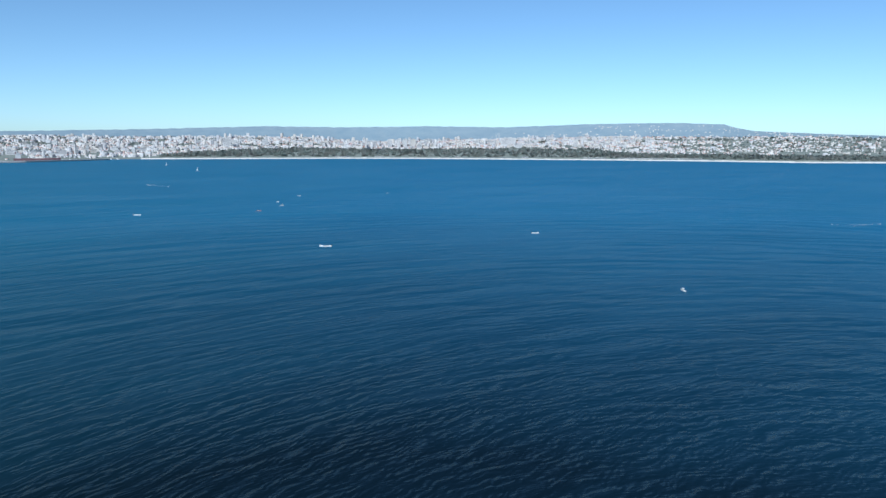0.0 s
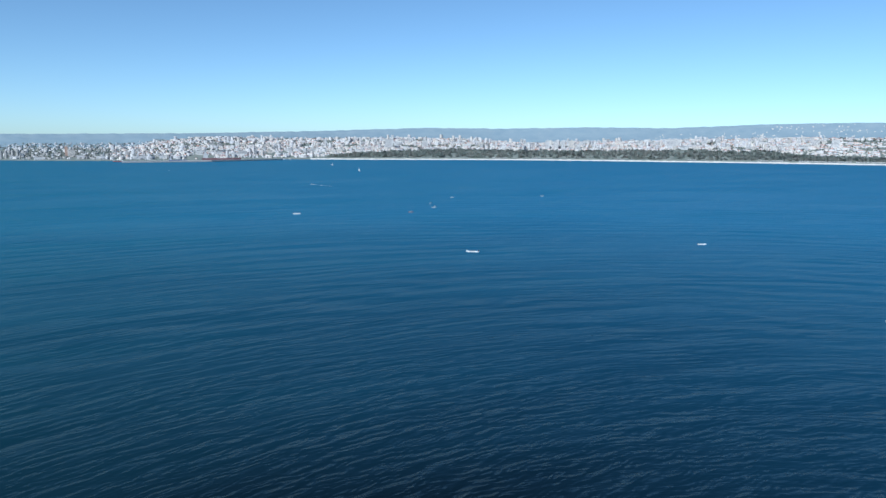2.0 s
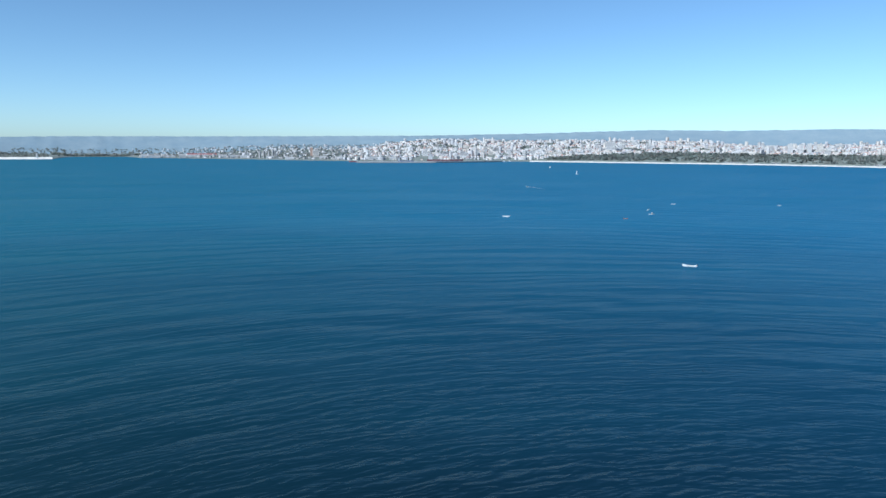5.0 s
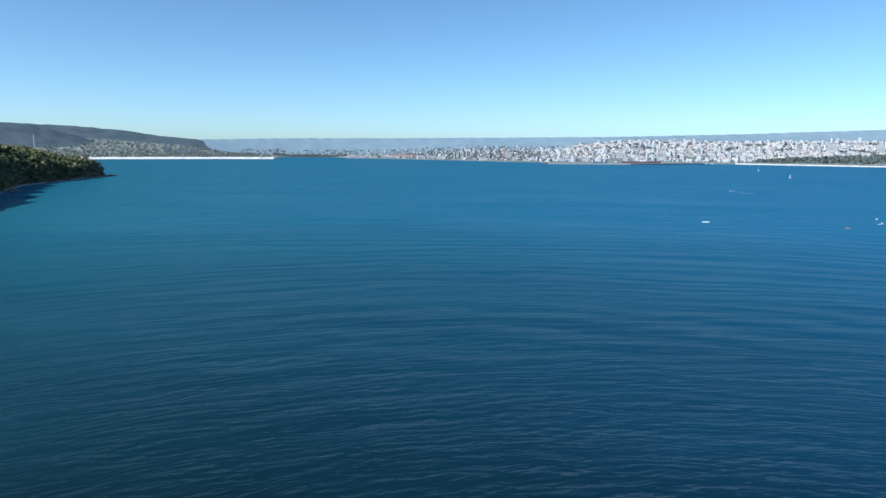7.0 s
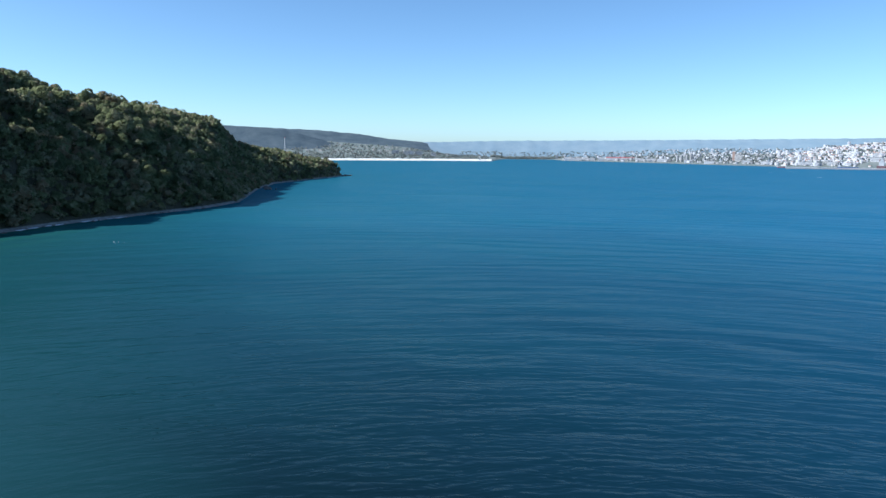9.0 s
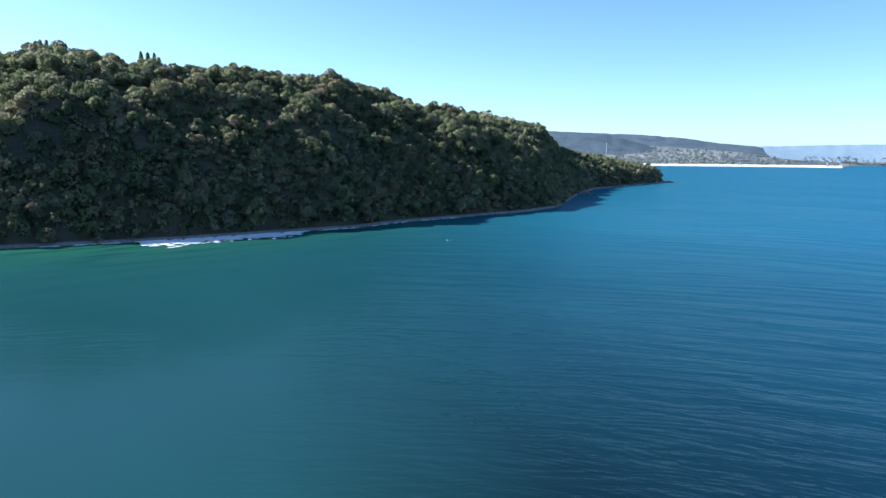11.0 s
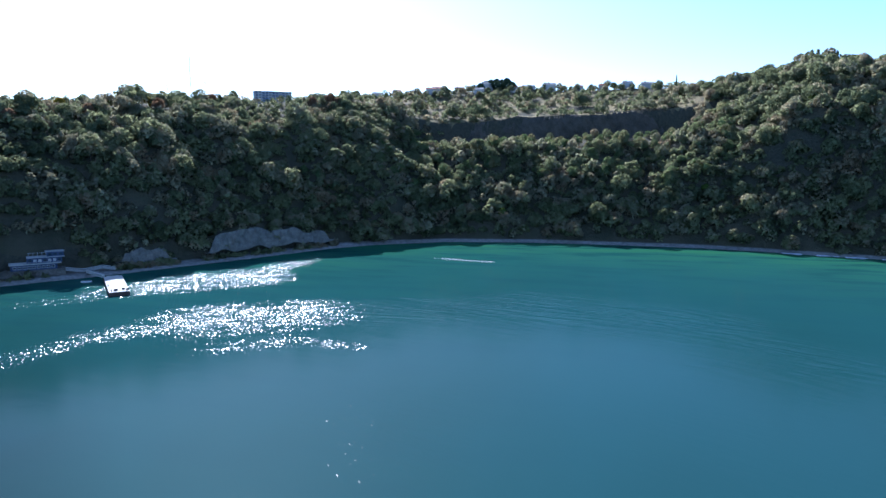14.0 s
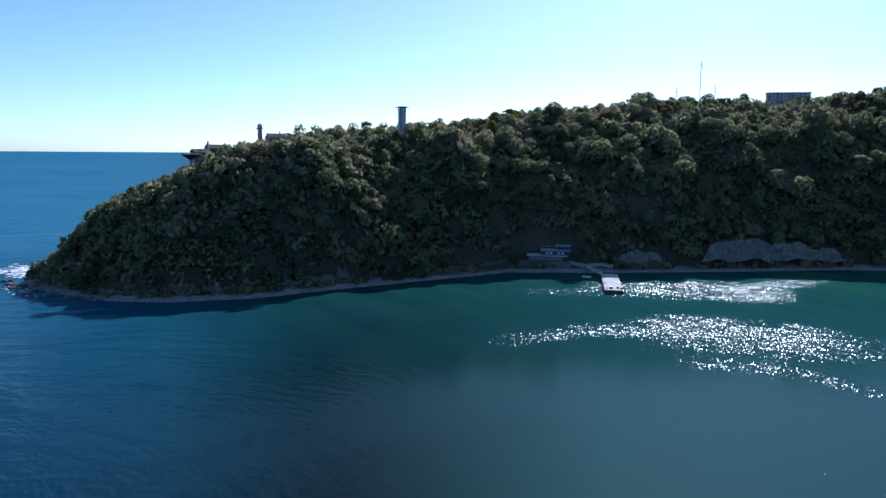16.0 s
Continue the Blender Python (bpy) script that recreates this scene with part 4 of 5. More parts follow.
SHAPES = [apartment(w, e, f, m) for w, e, f, m in ((26, 12, 6, WHITE), (18, 13, 8, WHITE), (36, 12, 5, CREAM), (14, 13, 10, WHITE), (44, 12, 6, WHITE), (24, 12, 5, CREAM))]
for n in range(170):
    az = rt.uniform(-16, 32)
    start = float(np.interp(az, FAR[:, 0], FAR[:, 1]))
    d = start + float(np.interp(az, [12, 22], [440, 140])) + 430 * rt.uniform()
    x, y, z = far_spot(az, d)
    k = rt.choice(6, p=[0.25, 0.16, 0.2, 0.1, 0.12, 0.17])
    ob = copy_thing(SHAPES[k], pose(x, y, z, 0, 0, az + rt.normal() * 12))
    tagged(ob, ("white slab block of flats with rows of windows", "white tower block of flats above the park", "long cream block of flats with flat roof",
                "tall slim white tower block", "very long white block of flats", "small cream block of flats in the town")[k], "building", "blocks of flats in the town")
for ob in SHAPES:
    for o in (*ob.children_recursive, ob):
        bpy.data.objects.remove(o)
DUSK = mottled("dark_curtain_wall", (0.07, 0.08, 0.1), (0.12, 0.13, 0.16), 6.0, 0.4, 0.5)
for az, d, w, e, floors, mat, label in ((17.1, 3960, 44, 15, 18, WHITE, "tall white slab tower over the sea garden"),
                                        (6.1, 3960, 13, 13, 8, DUSK, "dark glazed office tower among white blocks"),
                                        (-5.35, 3960, 82, 16, 15, WHITE, "very broad white hotel block over the park"),
                                        (4.3, 3990, 24, 16, 17, WHITE, "white tower block of the sea-front row"),
                                        (3.6, 4010, 22, 16, 16, WHITE, "white tower block of the sea-front row"),
                                        (3.05, 3990, 20, 16, 17, WHITE, "white tower block of the sea-front row"),
                                        (2.4, 4010, 26, 16, 16, CREAM, "cream tower block of the sea-front row"),
                                        (-16.4, 3860, 34, 15, 13, WHITE, "white apartment block above the northern park"),
                                        (-15.2, 3880, 26, 15, 12, WHITE, "white apartment block above the northern park"),
                                        (14.2, 4030, 30, 15, 13, WHITE, "white tower block in the town")):
    ob = apartment(w, e, floors, mat)
    x, y, z = far_spot(az, d)
    ob.matrix_world = pose(x, y, z, 0, 0, az + 4)
    tagged(ob, label, "building", "tower blocks on the sea front")

# low white beach houses
for n in range(16):
    az = rt.uniform(-20.5, -11.5) if n < 12 else rt.uniform(-11, 12)
    x, y = spot(az, float(np.interp(az, FAR[:, 0], FAR[:, 1])) + 48)
    ob = thing("beach_house", x, y, 4.5, az, "long low white beach house on the sand", "house", "beach houses")
    w = rt.uniform(30, 80)
    part("wall", box(w, 10, 6.5, 0, 0, -1, 0.1), WHITE, ob)
    part("roof", box(w + 2, 12, 0.7, 0, 0, 5.504), WHITE, ob)
    part("ribbon_window", box(w * 0.9, 10.2, 1.6, 0, 0, 2.0), GLASS, ob)

# parks and woods of the far shore
places, sizes = [], []
for n in range(12500):
    if n < 3600:
        az = rt.uniform(-45, 22)
        d = float(np.interp(az, FAR[:, 0], FAR[:, 1])) + rt.uniform(60, float(np.interp(az, [-16, -12, 12, 18, 22], [170, 380, 400, 270, 90])))
    elif n < 5600 or n >= 10000:
        az = rt.uniform(-42, -8) if n < 4200 or n > 11600 else rt.uniform(-10, 36)
        d = float(np.interp(az, FAR[:, 0], FAR[:, 1])) + rt.uniform(300, 1100)
    elif n < 8400:
        az = rt.uniform(59.6, 84)
        d = float(np.interp(az, FAR[:, 0], FAR[:, 1])) + 70 + 730 * rt.uniform() ** 1.5
    else:
        az = rt.uniform(35, 59)
        d = float(np.interp(az, FAR[:, 0], FAR[:, 1])) + 110 + 700 * rt.uniform() ** 1.6
    if d > 4540 or (53.6 < az < 58.9 and d < 4440):
        continue
    x, y, z = far_spot(az, d)
    places.append((x, y, z - 2))
    sizes.append(rt.uniform(0.55, 1.2) * (1.15 if 0 < n < 3600 else 0.9))
def slope_spot(az, u):
    """A place on the face of the far hills, u from foot to crest."""
    foot = float(far_height(np.array(az), np.array(4500.0))) - 6
    crest = 80 + 4880 * math.tan(radians(float(np.interp(az, FAR[:, 0], FAR[:, 2]))))
    x, y = spot(az, 4500 + 380 * u)
    return x, y, foot + (crest - foot) * u ** 1.3


low_houses = []
for n in range(2100):
    az, u = rt.uniform(34, 62), rt.uniform(0.02, 1.0) ** 1.4 * 0.45
    if n % 5:
        x, y, z = slope_spot(az, u)
        places.append((x, y, z - 3))
        sizes.append(rt.uniform(0.4, 0.9))
    elif az < 52:
        x, y, z = slope_spot(az, u)
        low_houses.append((x, y, z - 4, rt.uniform(5, 14), rt.uniform(5, 9), rt.uniform(7, 11), radians(az) + rt.normal() * 0.4))
boxes_mesh("port_buildings", low_houses, PALEGREY, "small pale houses on the rise behind the port", "buildings")
for n in range(420):
    az = rt.uniform(53.4, 59.4)
    x, y, z = far_spot(az, rt.uniform(4432, 4540))
    places.append((x, y, z - 2))
    sizes.append(rt.uniform(0.7, 1.4))
forest("park_trees", LOW_SHAPES, places, sizes, LEAF_HAZED, "belt of park trees along the far shore")
# ---- port ----
def strip_wall(name, a, b, wide, tall, mat, parent):
    d = Vector(b) - Vector(a)
    bm = box(d.length, wide, tall, 0, 0, 0, 0.3)
    bmesh.ops.transform(bm, matrix=Matrix.Translation((Vector(a) + Vector(b)) / 2) @ Matrix.Rotation(math.atan2(d.y, d.x), 4, "Z"), verts=bm.verts)
    return part(name, bm, mat, parent)


mole = thing("breakwater", 0, 0, 0, 0, "long grey concrete harbour breakwater with a small light", "breakwater")
m0, m1, m2 = spot(37.3, 3080), spot(31, 3170), spot(25.6, 3480)
for a, b in ((m0, m1), (m1, m2)):
    strip_wall("wall", (*a, -2), (*b, -2), 9, 6.5, GREY, mole)
    strip_wall("parapet", (*a, 4.4), (*b, 4.4), 2.5, 2.2, WHITE, mole)
beacon = thing("harbour_light", m0[0], m0[1], 4.5, 0, "small white harbour light on the breakwater's head", "lighthouse")
part("tower", tube(2.2, 1.5, 9, 0, 0, 0, 12), WHITE, beacon)
part("gallery", tube(2.3, 2.3, 0.5, 0, 0, 9.004, 12), GREY, beacon)
part("lantern", tube(1.2, 1.2, 2.0, 0, 0, 9.51, 10), GLASS, beacon)
part("cap", tube(1.5, 0.1, 1.4, 0, 0, 11.52, 12), RED, beacon)
bx, by, bz = far_spot(60.25, 3790)
beacon2 = thing("harbour_light", bx, by, 2.0, 0, "white light tower on the sandy spit", "lighthouse")
part("tower", tube(4.0, 2.4, 26, 0, 0, 0, 12), WHITE, beacon2)
part("gallery", tube(3.6, 3.6, 0.7, 0, 0, 26.004, 12), GREY, beacon2)
part("lantern", tube(1.9, 1.9, 3.2, 0, 0, 26.71, 10), GLASS, beacon2)
part("cap", tube(2.3, 0.1, 2.0, 0, 0, 29.92, 12), GREY, beacon2)


def hull(length, wide, deep, sheer=0.25, flare=0.7, flat_stern=True, n=14):
    """A hull along x, keel under the waterline."""
    bm = bmesh.new()
    rows = []
    for i in range(n):
        u = i / (n - 1)
        x = (u - 0.5) * length
        half = wide / 2 * (min(1.0, (1 - u) * 3.2) ** 0.6 if u > 0.5 else (1.0 if flat_stern else min(1.0, u * 3.2 + 0.02) ** 0.6))
        half = max(half, 0.02 * wide)
        up = deep * (1 + sheer * (2 * u - 1) ** 2 * (1.6 if u > 0.5 else (0.5 if flat_stern else 1.5)))
        rows.append([bm.verts.new(p) for p in ((x, -half, up), (x * 0.97, -half * flare, -deep * 0.3), (x * 0.97, half * flare, -deep * 0.3), (x, half, up))])
    for a, b in zip(rows, rows[1:]):
        for j in range(3):
            bm.faces.new((a[j], b[j], b[j + 1], a[j + 1]))
    bm.faces.new(rows[0])
    bm.faces.new(rows[-1][::-1])
    inner = []
    for row, i in zip(rows, range(n)):
        u = i / (n - 1)
        inner.append([bm.verts.new((v.co.x * 0.98, v.co.y * 0.9, v.co.z - deep * 0.28)) for v in (row[0], row[3])])
    for a, b, ia, ib in zip(rows, rows[1:], inner, inner[1:]):
        bm.faces.new((a[0], ia[0], ib[0], b[0]))
        bm.faces.new((a[3], b[3], ib[1], ia[1]))
        bm.faces.new((ia[0], ia[1], ib[1], ib[0]))
    bmesh.ops.recalc_face_normals(bm, faces=bm.faces)
    return bm


def ship(az, d, length, mat, turn, label, deck=WHITE, cranes=0):
    x, y = spot(az, d)
    ob = thing("cargo_ship", x, y, 0, turn, label, "ship", "ships in the port")
    part("hull", hull(length, length * 0.15, length * 0.07, 0.15, 0.85), mat, ob)
    z = length * 0.055
    part("superstructure", box(length * 0.11, length * 0.12, length * 0.12, -length * 0.4, 0, z, 0.2), deck, ob)
    part("bridge", box(length * 0.07, length * 0.15, length * 0.03, -length * 0.4, 0, z + length * 0.12 + 0.004), deck, ob)
    part("funnel", tube(length * 0.016, length * 0.013, length * 0.05, -length * 0.45, 0, z + length * 0.12 + 0.004, 10), mat, ob)
    for k in range(3):
        part("hatch", box(length * 0.17, length * 0.1, length * 0.02, -length * 0.2 + k * length * 0.2, 0, z + 0.004), deck if k % 2 else mat, ob)
    for k in range(cranes):
        part("mast", tube(length * 0.006, length * 0.004, length * 0.12, -length * 0.1 + k * length * 0.25, 0, z, 8), deck, ob)
    return ob


ship(33.4, 3330, 76, BLUE, 36, "dark blue cargo ship at the quay", WHITE, 1)
MAROON = mottled("maroon_paint", (0.13, 0.065, 0.07), (0.19, 0.105, 0.105), 8.0, 0.6, 0.4)
ship(30.2, 3340, 172, MAROON, 29, "long maroon-hulled cargo ship with white bridge", WHITE, 2)
ship(37.6, 3240, 38, RED, 44, "small red tugboat with white cabin", WHITE, 0)
for n in range(9):
    x, y = spot(28.6 - n * 0.45, 3480 + 14 * n)
    ob = thing("yacht", x, y, 0, rt.uniform(90, 170), "white motor yacht moored in the harbour", "boat", "moored yachts")
    k = rt.uniform(14, 28)
    part("hull", hull(k, k * 0.26, k * 0.1), BOATWHITE, ob)
    part("cabin", box(k * 0.45, k * 0.18, k * 0.1, -k * 0.08, 0, k * 0.08, 0.2), BOATWHITE, ob)
    part("windscreen", box(k * 0.3, k * 0.185, k * 0.035, -k * 0.04, 0, k * 0.115), GLASS, ob)


def crane(az, d, tall, turn):
    x, y, z = far_spot(az, d)
    ob = thing("harbour_crane", x, y, z, turn, "slewing harbour crane on a lattice portal", "crane", "harbour cranes")
    for sx in (-1, 1):
        for sy in (-1, 1):
            part("leg", beam((sx * 5, sy * 5, 0), (sx * 2.4, sy * 2.4, tall * 0.45), 1.0), STEEL, ob)
    part("cab", box(7, 6, 5, 0, 0, tall * 0.45 + 0.01, 0.2), STEEL, ob)
    part("jib", beam((2, 0, tall * 0.5), (tall * 0.6, 0, tall), 1.1), STEEL, ob)
    part("mast", beam((0, 0, tall * 0.5), (-1, 0, tall * 0.82), 1.2), STEEL, ob)
    part("stay", beam((-1, 0, tall * 0.82), (tall * 0.6, 0, tall), 0.35), STEEL, ob)
    return ob


for az in (34.5, 36.2, 38.5, 41.8, 43.6, 45.8, 47.2, 54.1):
    crane(az, float(np.interp(az, FAR[:, 0], FAR[:, 1])) + 40, rt.uniform(34, 48), rt.uniform(0, 360))


def shed(az, d, w, e, h, wall, roof, label, bays=1):
    x, y, z = far_spot(az, d)
    ob = thing("warehouse", x, y, z, az, label, "building", "port sheds")
    part("wall", box(w, e, h + 2, 0, 0, -2, 0.1), wall, ob)
    for k in range(bays):
        bm = gable(w / bays, e, h * 0.35, h + 0.004, 0.0)
        bmesh.ops.translate(bm, verts=bm.verts, vec=((k + 0.5) * w / bays - w / 2, 0, 0))
        part("roof", bm, roof, ob)
    for k in range(4):
        part("door", box(w * 0.09, 0.5, h * 0.55, (k - 1.5) * w * 0.22, -e / 2 - 0.1, 0), STEEL, ob)
    return ob


PALERED = mottled("faded_red_sheet", (0.34, 0.09, 0.09), (0.46, 0.16, 0.15), 14.0, 0.7, 0.3)
shed(49.2, 4010, 150, 44, 13, WHITE, PALERED, "long red-roofed port warehouse with white doors", 3)
for az, d, w, h in ((50.6, 4000, 36, 15), (47.7, 3900, 44, 12), (46.8, 3860, 46, 12), (46.0, 3830, 50, 11), (44.1, 3720, 40, 10), (52.6, 4060, 60, 11), (53.3, 4090, 30, 14), (51.6, 4080, 70, 8),
                    (40.0, 3560, 34, 12), (38.7, 3520, 40, 11), (36.0, 3480, 60, 12), (34.3, 3500, 50, 10), (29.0, 3640, 60, 10), (42.6, 3620, 44, 9)):
    shed(az, d, w, 22, h, WHITE, GREY, "white flat-pitched warehouse on the port quay")
for az in (44.9, 44.6, 44.2, 43.9):
    x, y, z = far_spot(az, 3760)
    ob = thing("silo", x, y, z, 0, "pale grey concrete grain silo", "silo", "grain silos")
    part("shaft", tube(6.5, 6.5, 34, 0, 0, -1, 16), GREY, ob)
    part("cap", tube(6.8, 3.0, 2.5, 0, 0, 33.004, 16), GREY, ob)
x, y, z = far_spot(40.9, 3660)
ob = thing("brick_tower", x, y, z, 41, "tall red-brown brick industrial tower", "tower")
part("shaft", box(13, 11, 50, 0, 0, -2, 0.3), BRICK, ob)
part("crown", box(14, 12, 4, 0, 0, 48.004, 0.3), CREAM, ob)
part("annex", box(30, 14, 36, 20, 0, -2, 0.3), CREAM, ob)
for k in range(5):
    part("ribbon_window", box(26, 14.3, 1.6, 20, 0, 5 + k * 6), GLASS, ob)
x, y, z = far_spot(75.8, 3760)
ob = thing("chimney", x, y, z, 0, "slim white industrial chimney above the wood", "chimney")
part("shaft", tube(2.6, 1.6, 105, 0, 0, 0, 12), WHITE, ob)
part("rim", tube(1.9, 1.9, 1.5, 0, 0, 105.004, 12), RED, ob)
for az, d, w in ((76.3, 3800, 60), (75.2, 3780, 46), (66.0, 4050, 60), (65.2, 4080, 44), (64.0, 4050, 30), (67.1, 4070, 40)):
    x, y, z = far_spot(az, d)
    ob = apartment(w, 14, 7, WHITE)
    ob.matrix_world = pose(x, y, z, 0, 0, az)
    tagged(ob, "white block of flats among trees beyond the beach", "building", "blocks of flats in the western suburb")


# ---- clay cliffs and scarp ----
rk = np.random.RandomState(5)
CLAY = mottled("pale_clay", (0.13, 0.125, 0.11), (0.31, 0.29, 0.255), 5.0, 0.95, 0.1, bump=1.4)
BANK = mottled("dull_clay_bank", (0.08, 0.072, 0.06), (0.17, 0.155, 0.13), 9.0, 0.95, 0.1, bump=0.6)
SHALE = mottled("dark_scarp_earth", (0.055, 0.05, 0.042), (0.12, 0.105, 0.085), 12.0, 0.95, 0.1, bump=0.6)


def shore_distance(az):
    """Where the coast lies along each bearing."""
    d = np.arange(300, 1900, 2.0)
    return np.array([d[np.argmax(inland(OX - math.sin(radians(a)) * d, OY + math.cos(radians(a)) * d) > 0)] for a in az])


def curtain(name, az, d, foot, top, lean, mat, label, category, seed):
    """A rough bank along bearings, from foot to top, leaning away from the water."""
    rows = 14
    u = np.linspace(0, 1, rows)[:, None]
    z = foot + (top - foot) * u
    r = d + lean * (top - foot) * u + 0.9 * wander(az * 9 + u * 3, z, 4, seed) + 1.6 * wander(az * 9, z * 0.4, 14, seed + 1)
    x, y = OX - np.sin(np.radians(az)) * r, OY + np.cos(np.radians(az)) * r
    cap_r = r[-1] + 6
    cx, cy = OX - np.sin(np.radians(az)) * cap_r, OY + np.cos(np.radians(az)) * cap_r
    v = np.concatenate([np.stack([x, y, z], -1), np.stack([cx, cy, height(cx, cy) + 0.2], -1)[None]])
    return tagged(new(name, sheet(name, v.reshape(-1, 3), grid_faces(rows + 1, len(az)), mat, True)), label, category, kind="structure")


for a0, a1, foot in ((153.6, 163.8, 6.0), (165.8, 170.2, 5.0), (174, 188.5, 1.5), (190, 212, 1.5)):
    az = np.arange(a0, a1, 0.12)
    d0 = shore_distance(az) + (9.5 if foot > 3 else 7.5)
    edge = np.minimum(az - a0, a1 - az)
    curtain("cliff", az, d0, np.full_like(az, foot) + 2.0 * wander(az * 9, az, 22, 61) * (foot > 3), np.maximum(cliff_top(az) * np.clip(edge / 0.8, 0.1, 1), foot + 0.5) + 0.5 * wander(az * 10, az, 14, 60), 0.3, CLAY if foot > 3 else BANK,
            "bare pale clay cliff behind the pebble beach", "cliff", 50)
    low_az = rk.uniform(a0, a1, 60)
    low_d = shore_distance(low_az) + rk.uniform(5, 8, 60)
    lx, ly = OX - np.sin(np.radians(low_az)) * low_d, OY + np.cos(np.radians(low_az)) * low_d
    forest("shrubs", SHRUB_SHAPES, np.stack([lx, ly, np.full(60, 0.8)], -1), rk.uniform(0.5, 1.3, 60), LEAF, "dark scrub at the foot of the clay cliff")
az = np.arange(127.6, 145.2, 0.1)
d0 = shore_distance(az)
for _ in range(12):
    x, y = OX - np.sin(np.radians(az)) * d0, OY + np.cos(np.radians(az)) * d0
    d0 = d0 + (np.interp(az, SCARP_AZ, SCARP_IN) - 2 - inland(x, y))
bx, by = OX - np.sin(np.radians(az)) * (d0 + 16), OY + np.cos(np.radians(az)) * (d0 + 16)
fx0, fy0 = OX - np.sin(np.radians(az)) * (d0 - 6), OY + np.cos(np.radians(az)) * (d0 - 6)
foot0 = height(fx0, fy0) - 1
share = np.interp(az, [127.6, 128.4, 130, 136, 141, 145.2], [0.05, 0.7, 1.0, 0.85, 0.55, 0.1]) * (1 + 0.06 * np.sin(az * 23) * np.sin(az * 7.7))
curtain("scarp", az, d0, foot0, foot0 + (height(bx, by) + 0.6 - foot0) * share, 0.16, SHALE, "dark earth landslip scarp with a dry grass edge", "cliff", 70)

# ---- shore rocks and foam ----


def rock_mesh(seed):
    r = np.random.RandomState(seed)
    bm = bmesh.new()
    bmesh.ops.create_icosphere(bm, subdivisions=2, radius=1.0)
    for v in bm.verts:
        v.co *= 0.75 + 0.35 * noise.noise(v.co * 1.3 + Vector((seed * 3.1, 0, 0))) + r.uniform(-0.06, 0.06)
        v.co.z *= 0.6
    me = bpy.data.meshes.new("rock")
    bm.to_mesh(me)
    bm.free()
    me.materials.append(ROCK)
    return me


ROCKS = [rock_mesh(k) for k in range(6)]


def rock(x, y, size, label):
    ob = new("rock", ROCKS[rk.randint(6)])
    ob.matrix_world = pose(x, y, 0.1 * size, 0, 0, rk.uniform(0, 360)) @ Matrix.Diagonal((size, size * rk.uniform(0.5, 1), size * rk.uniform(0.5, 0.9), 1))
    tagged(ob, label, "rock", "rocks along the shore")


for n in range(46):     # off the cape
    t = rk.uniform() ** 0.8
    rock(215 + 85 * t + rk.normal() * 6, -331 - 36 * t + rk.normal() * 7, rk.uniform(1.2, 4.2), "dark wave-washed boulder off the cape")
for n in range(30):     # off the northern headland
    t = rk.uniform()
    rock(-1225 - 110 * t + rk.normal() * 10, 338 + 5 * t + rk.normal() * 5, rk.uniform(2, 6), "dark flat rock off the headland")
for n in range(70):     # along the beach
    a = rk.uniform(92, 110) if n < 50 else rk.uniform(80, 92)
    d = float(shore_distance([a])[0]) + rk.normal() * 4 - 3
    x, y = spot(a, d)
    rock(x, y, rk.uniform(1.0, 3.2), "dark boulder in the surf at the beach")
for n in range(12):     # at the tip
    rock(-1718 + rk.normal() * 14 - 10, 640 + rk.normal() * 8, rk.uniform(3, 7), "dark rock at the headland's tip")


def foam(name, centres, label, size=1.6):
    """Broken foam: many flat irregular flecks just over the water."""
    v, f = [], []
    for x, y, s in centres:
        a0, k, z = rk.uniform(0, 6.283), 6, 0.2 + 0.3 * (len(f) * 0.618 % 1.0)
        ring = [(x + math.cos(a0 + j * 6.283 / k) * s * rk.uniform(0.5, 1.3), y + math.sin(a0 + j * 6.283 / k) * s * rk.uniform(0.5, 1.3), z) for j in range(k)]
        f.append(list(range(len(v), len(v) + k)))
        v += ring
    return tagged(new(name, sheet(name, v, f, FOAM)), label, "foam", kind="stuff")


flecks = []
for n in range(3700):
    a = rk.uniform(100, 112) if n < 1900 or n >= 3000 else rk.uniform(86, 119)
    d = float(np.interp(a, np.arange(80, 125), SHORE80 := shore_distance(np.arange(80, 125)))) if n == 0 else float(np.interp(a, np.arange(80, 125), SHORE80))
    gap = abs(rk.normal()) * (13 if n < 1900 else 3.0) if n < 3000 else rk.uniform(-4, 6)
    if 1900 <= n < 3000 and math.sin(a * 3.1) + math.sin(a * 7.7) < 0.2:
        continue
    x, y = spot(a, d - 1 - gap)
    flecks.append((x, y, rk.uniform(0.9, 3.6)))
foam("sea_foam", flecks, "white surf breaking along the stony beach")
flecks = []
for n in range(500):
    t = rk.uniform()
    x, y = 255 + 75 * t + rk.normal() * 7, -372 - 42 * t + rk.normal() * 8
    flecks.append((x, y, rk.uniform(0.6, 2.2)))
for n in range(60):
    flecks.append((rk.uniform(215, 300), rk.uniform(-352, -325), rk.uniform(0.4, 1.2)))
foam("sea_foam", flecks, "white surf round the rocks off the cape")
flecks = [(603 * -1 + rk.normal() * 3, 73 + rk.normal() * 3, rk.uniform(0.3, 0.9)) for _ in range(8)]
for n in range(160):    # pale streak in the bay
    t = rk.uniform(-1, 1)
    x, y = -318 - 13 * t + rk.normal() * 1.5, -366 + 19 * t + rk.normal() * 2.5
    flecks.append((x, y, rk.uniform(0.15, 0.5)))
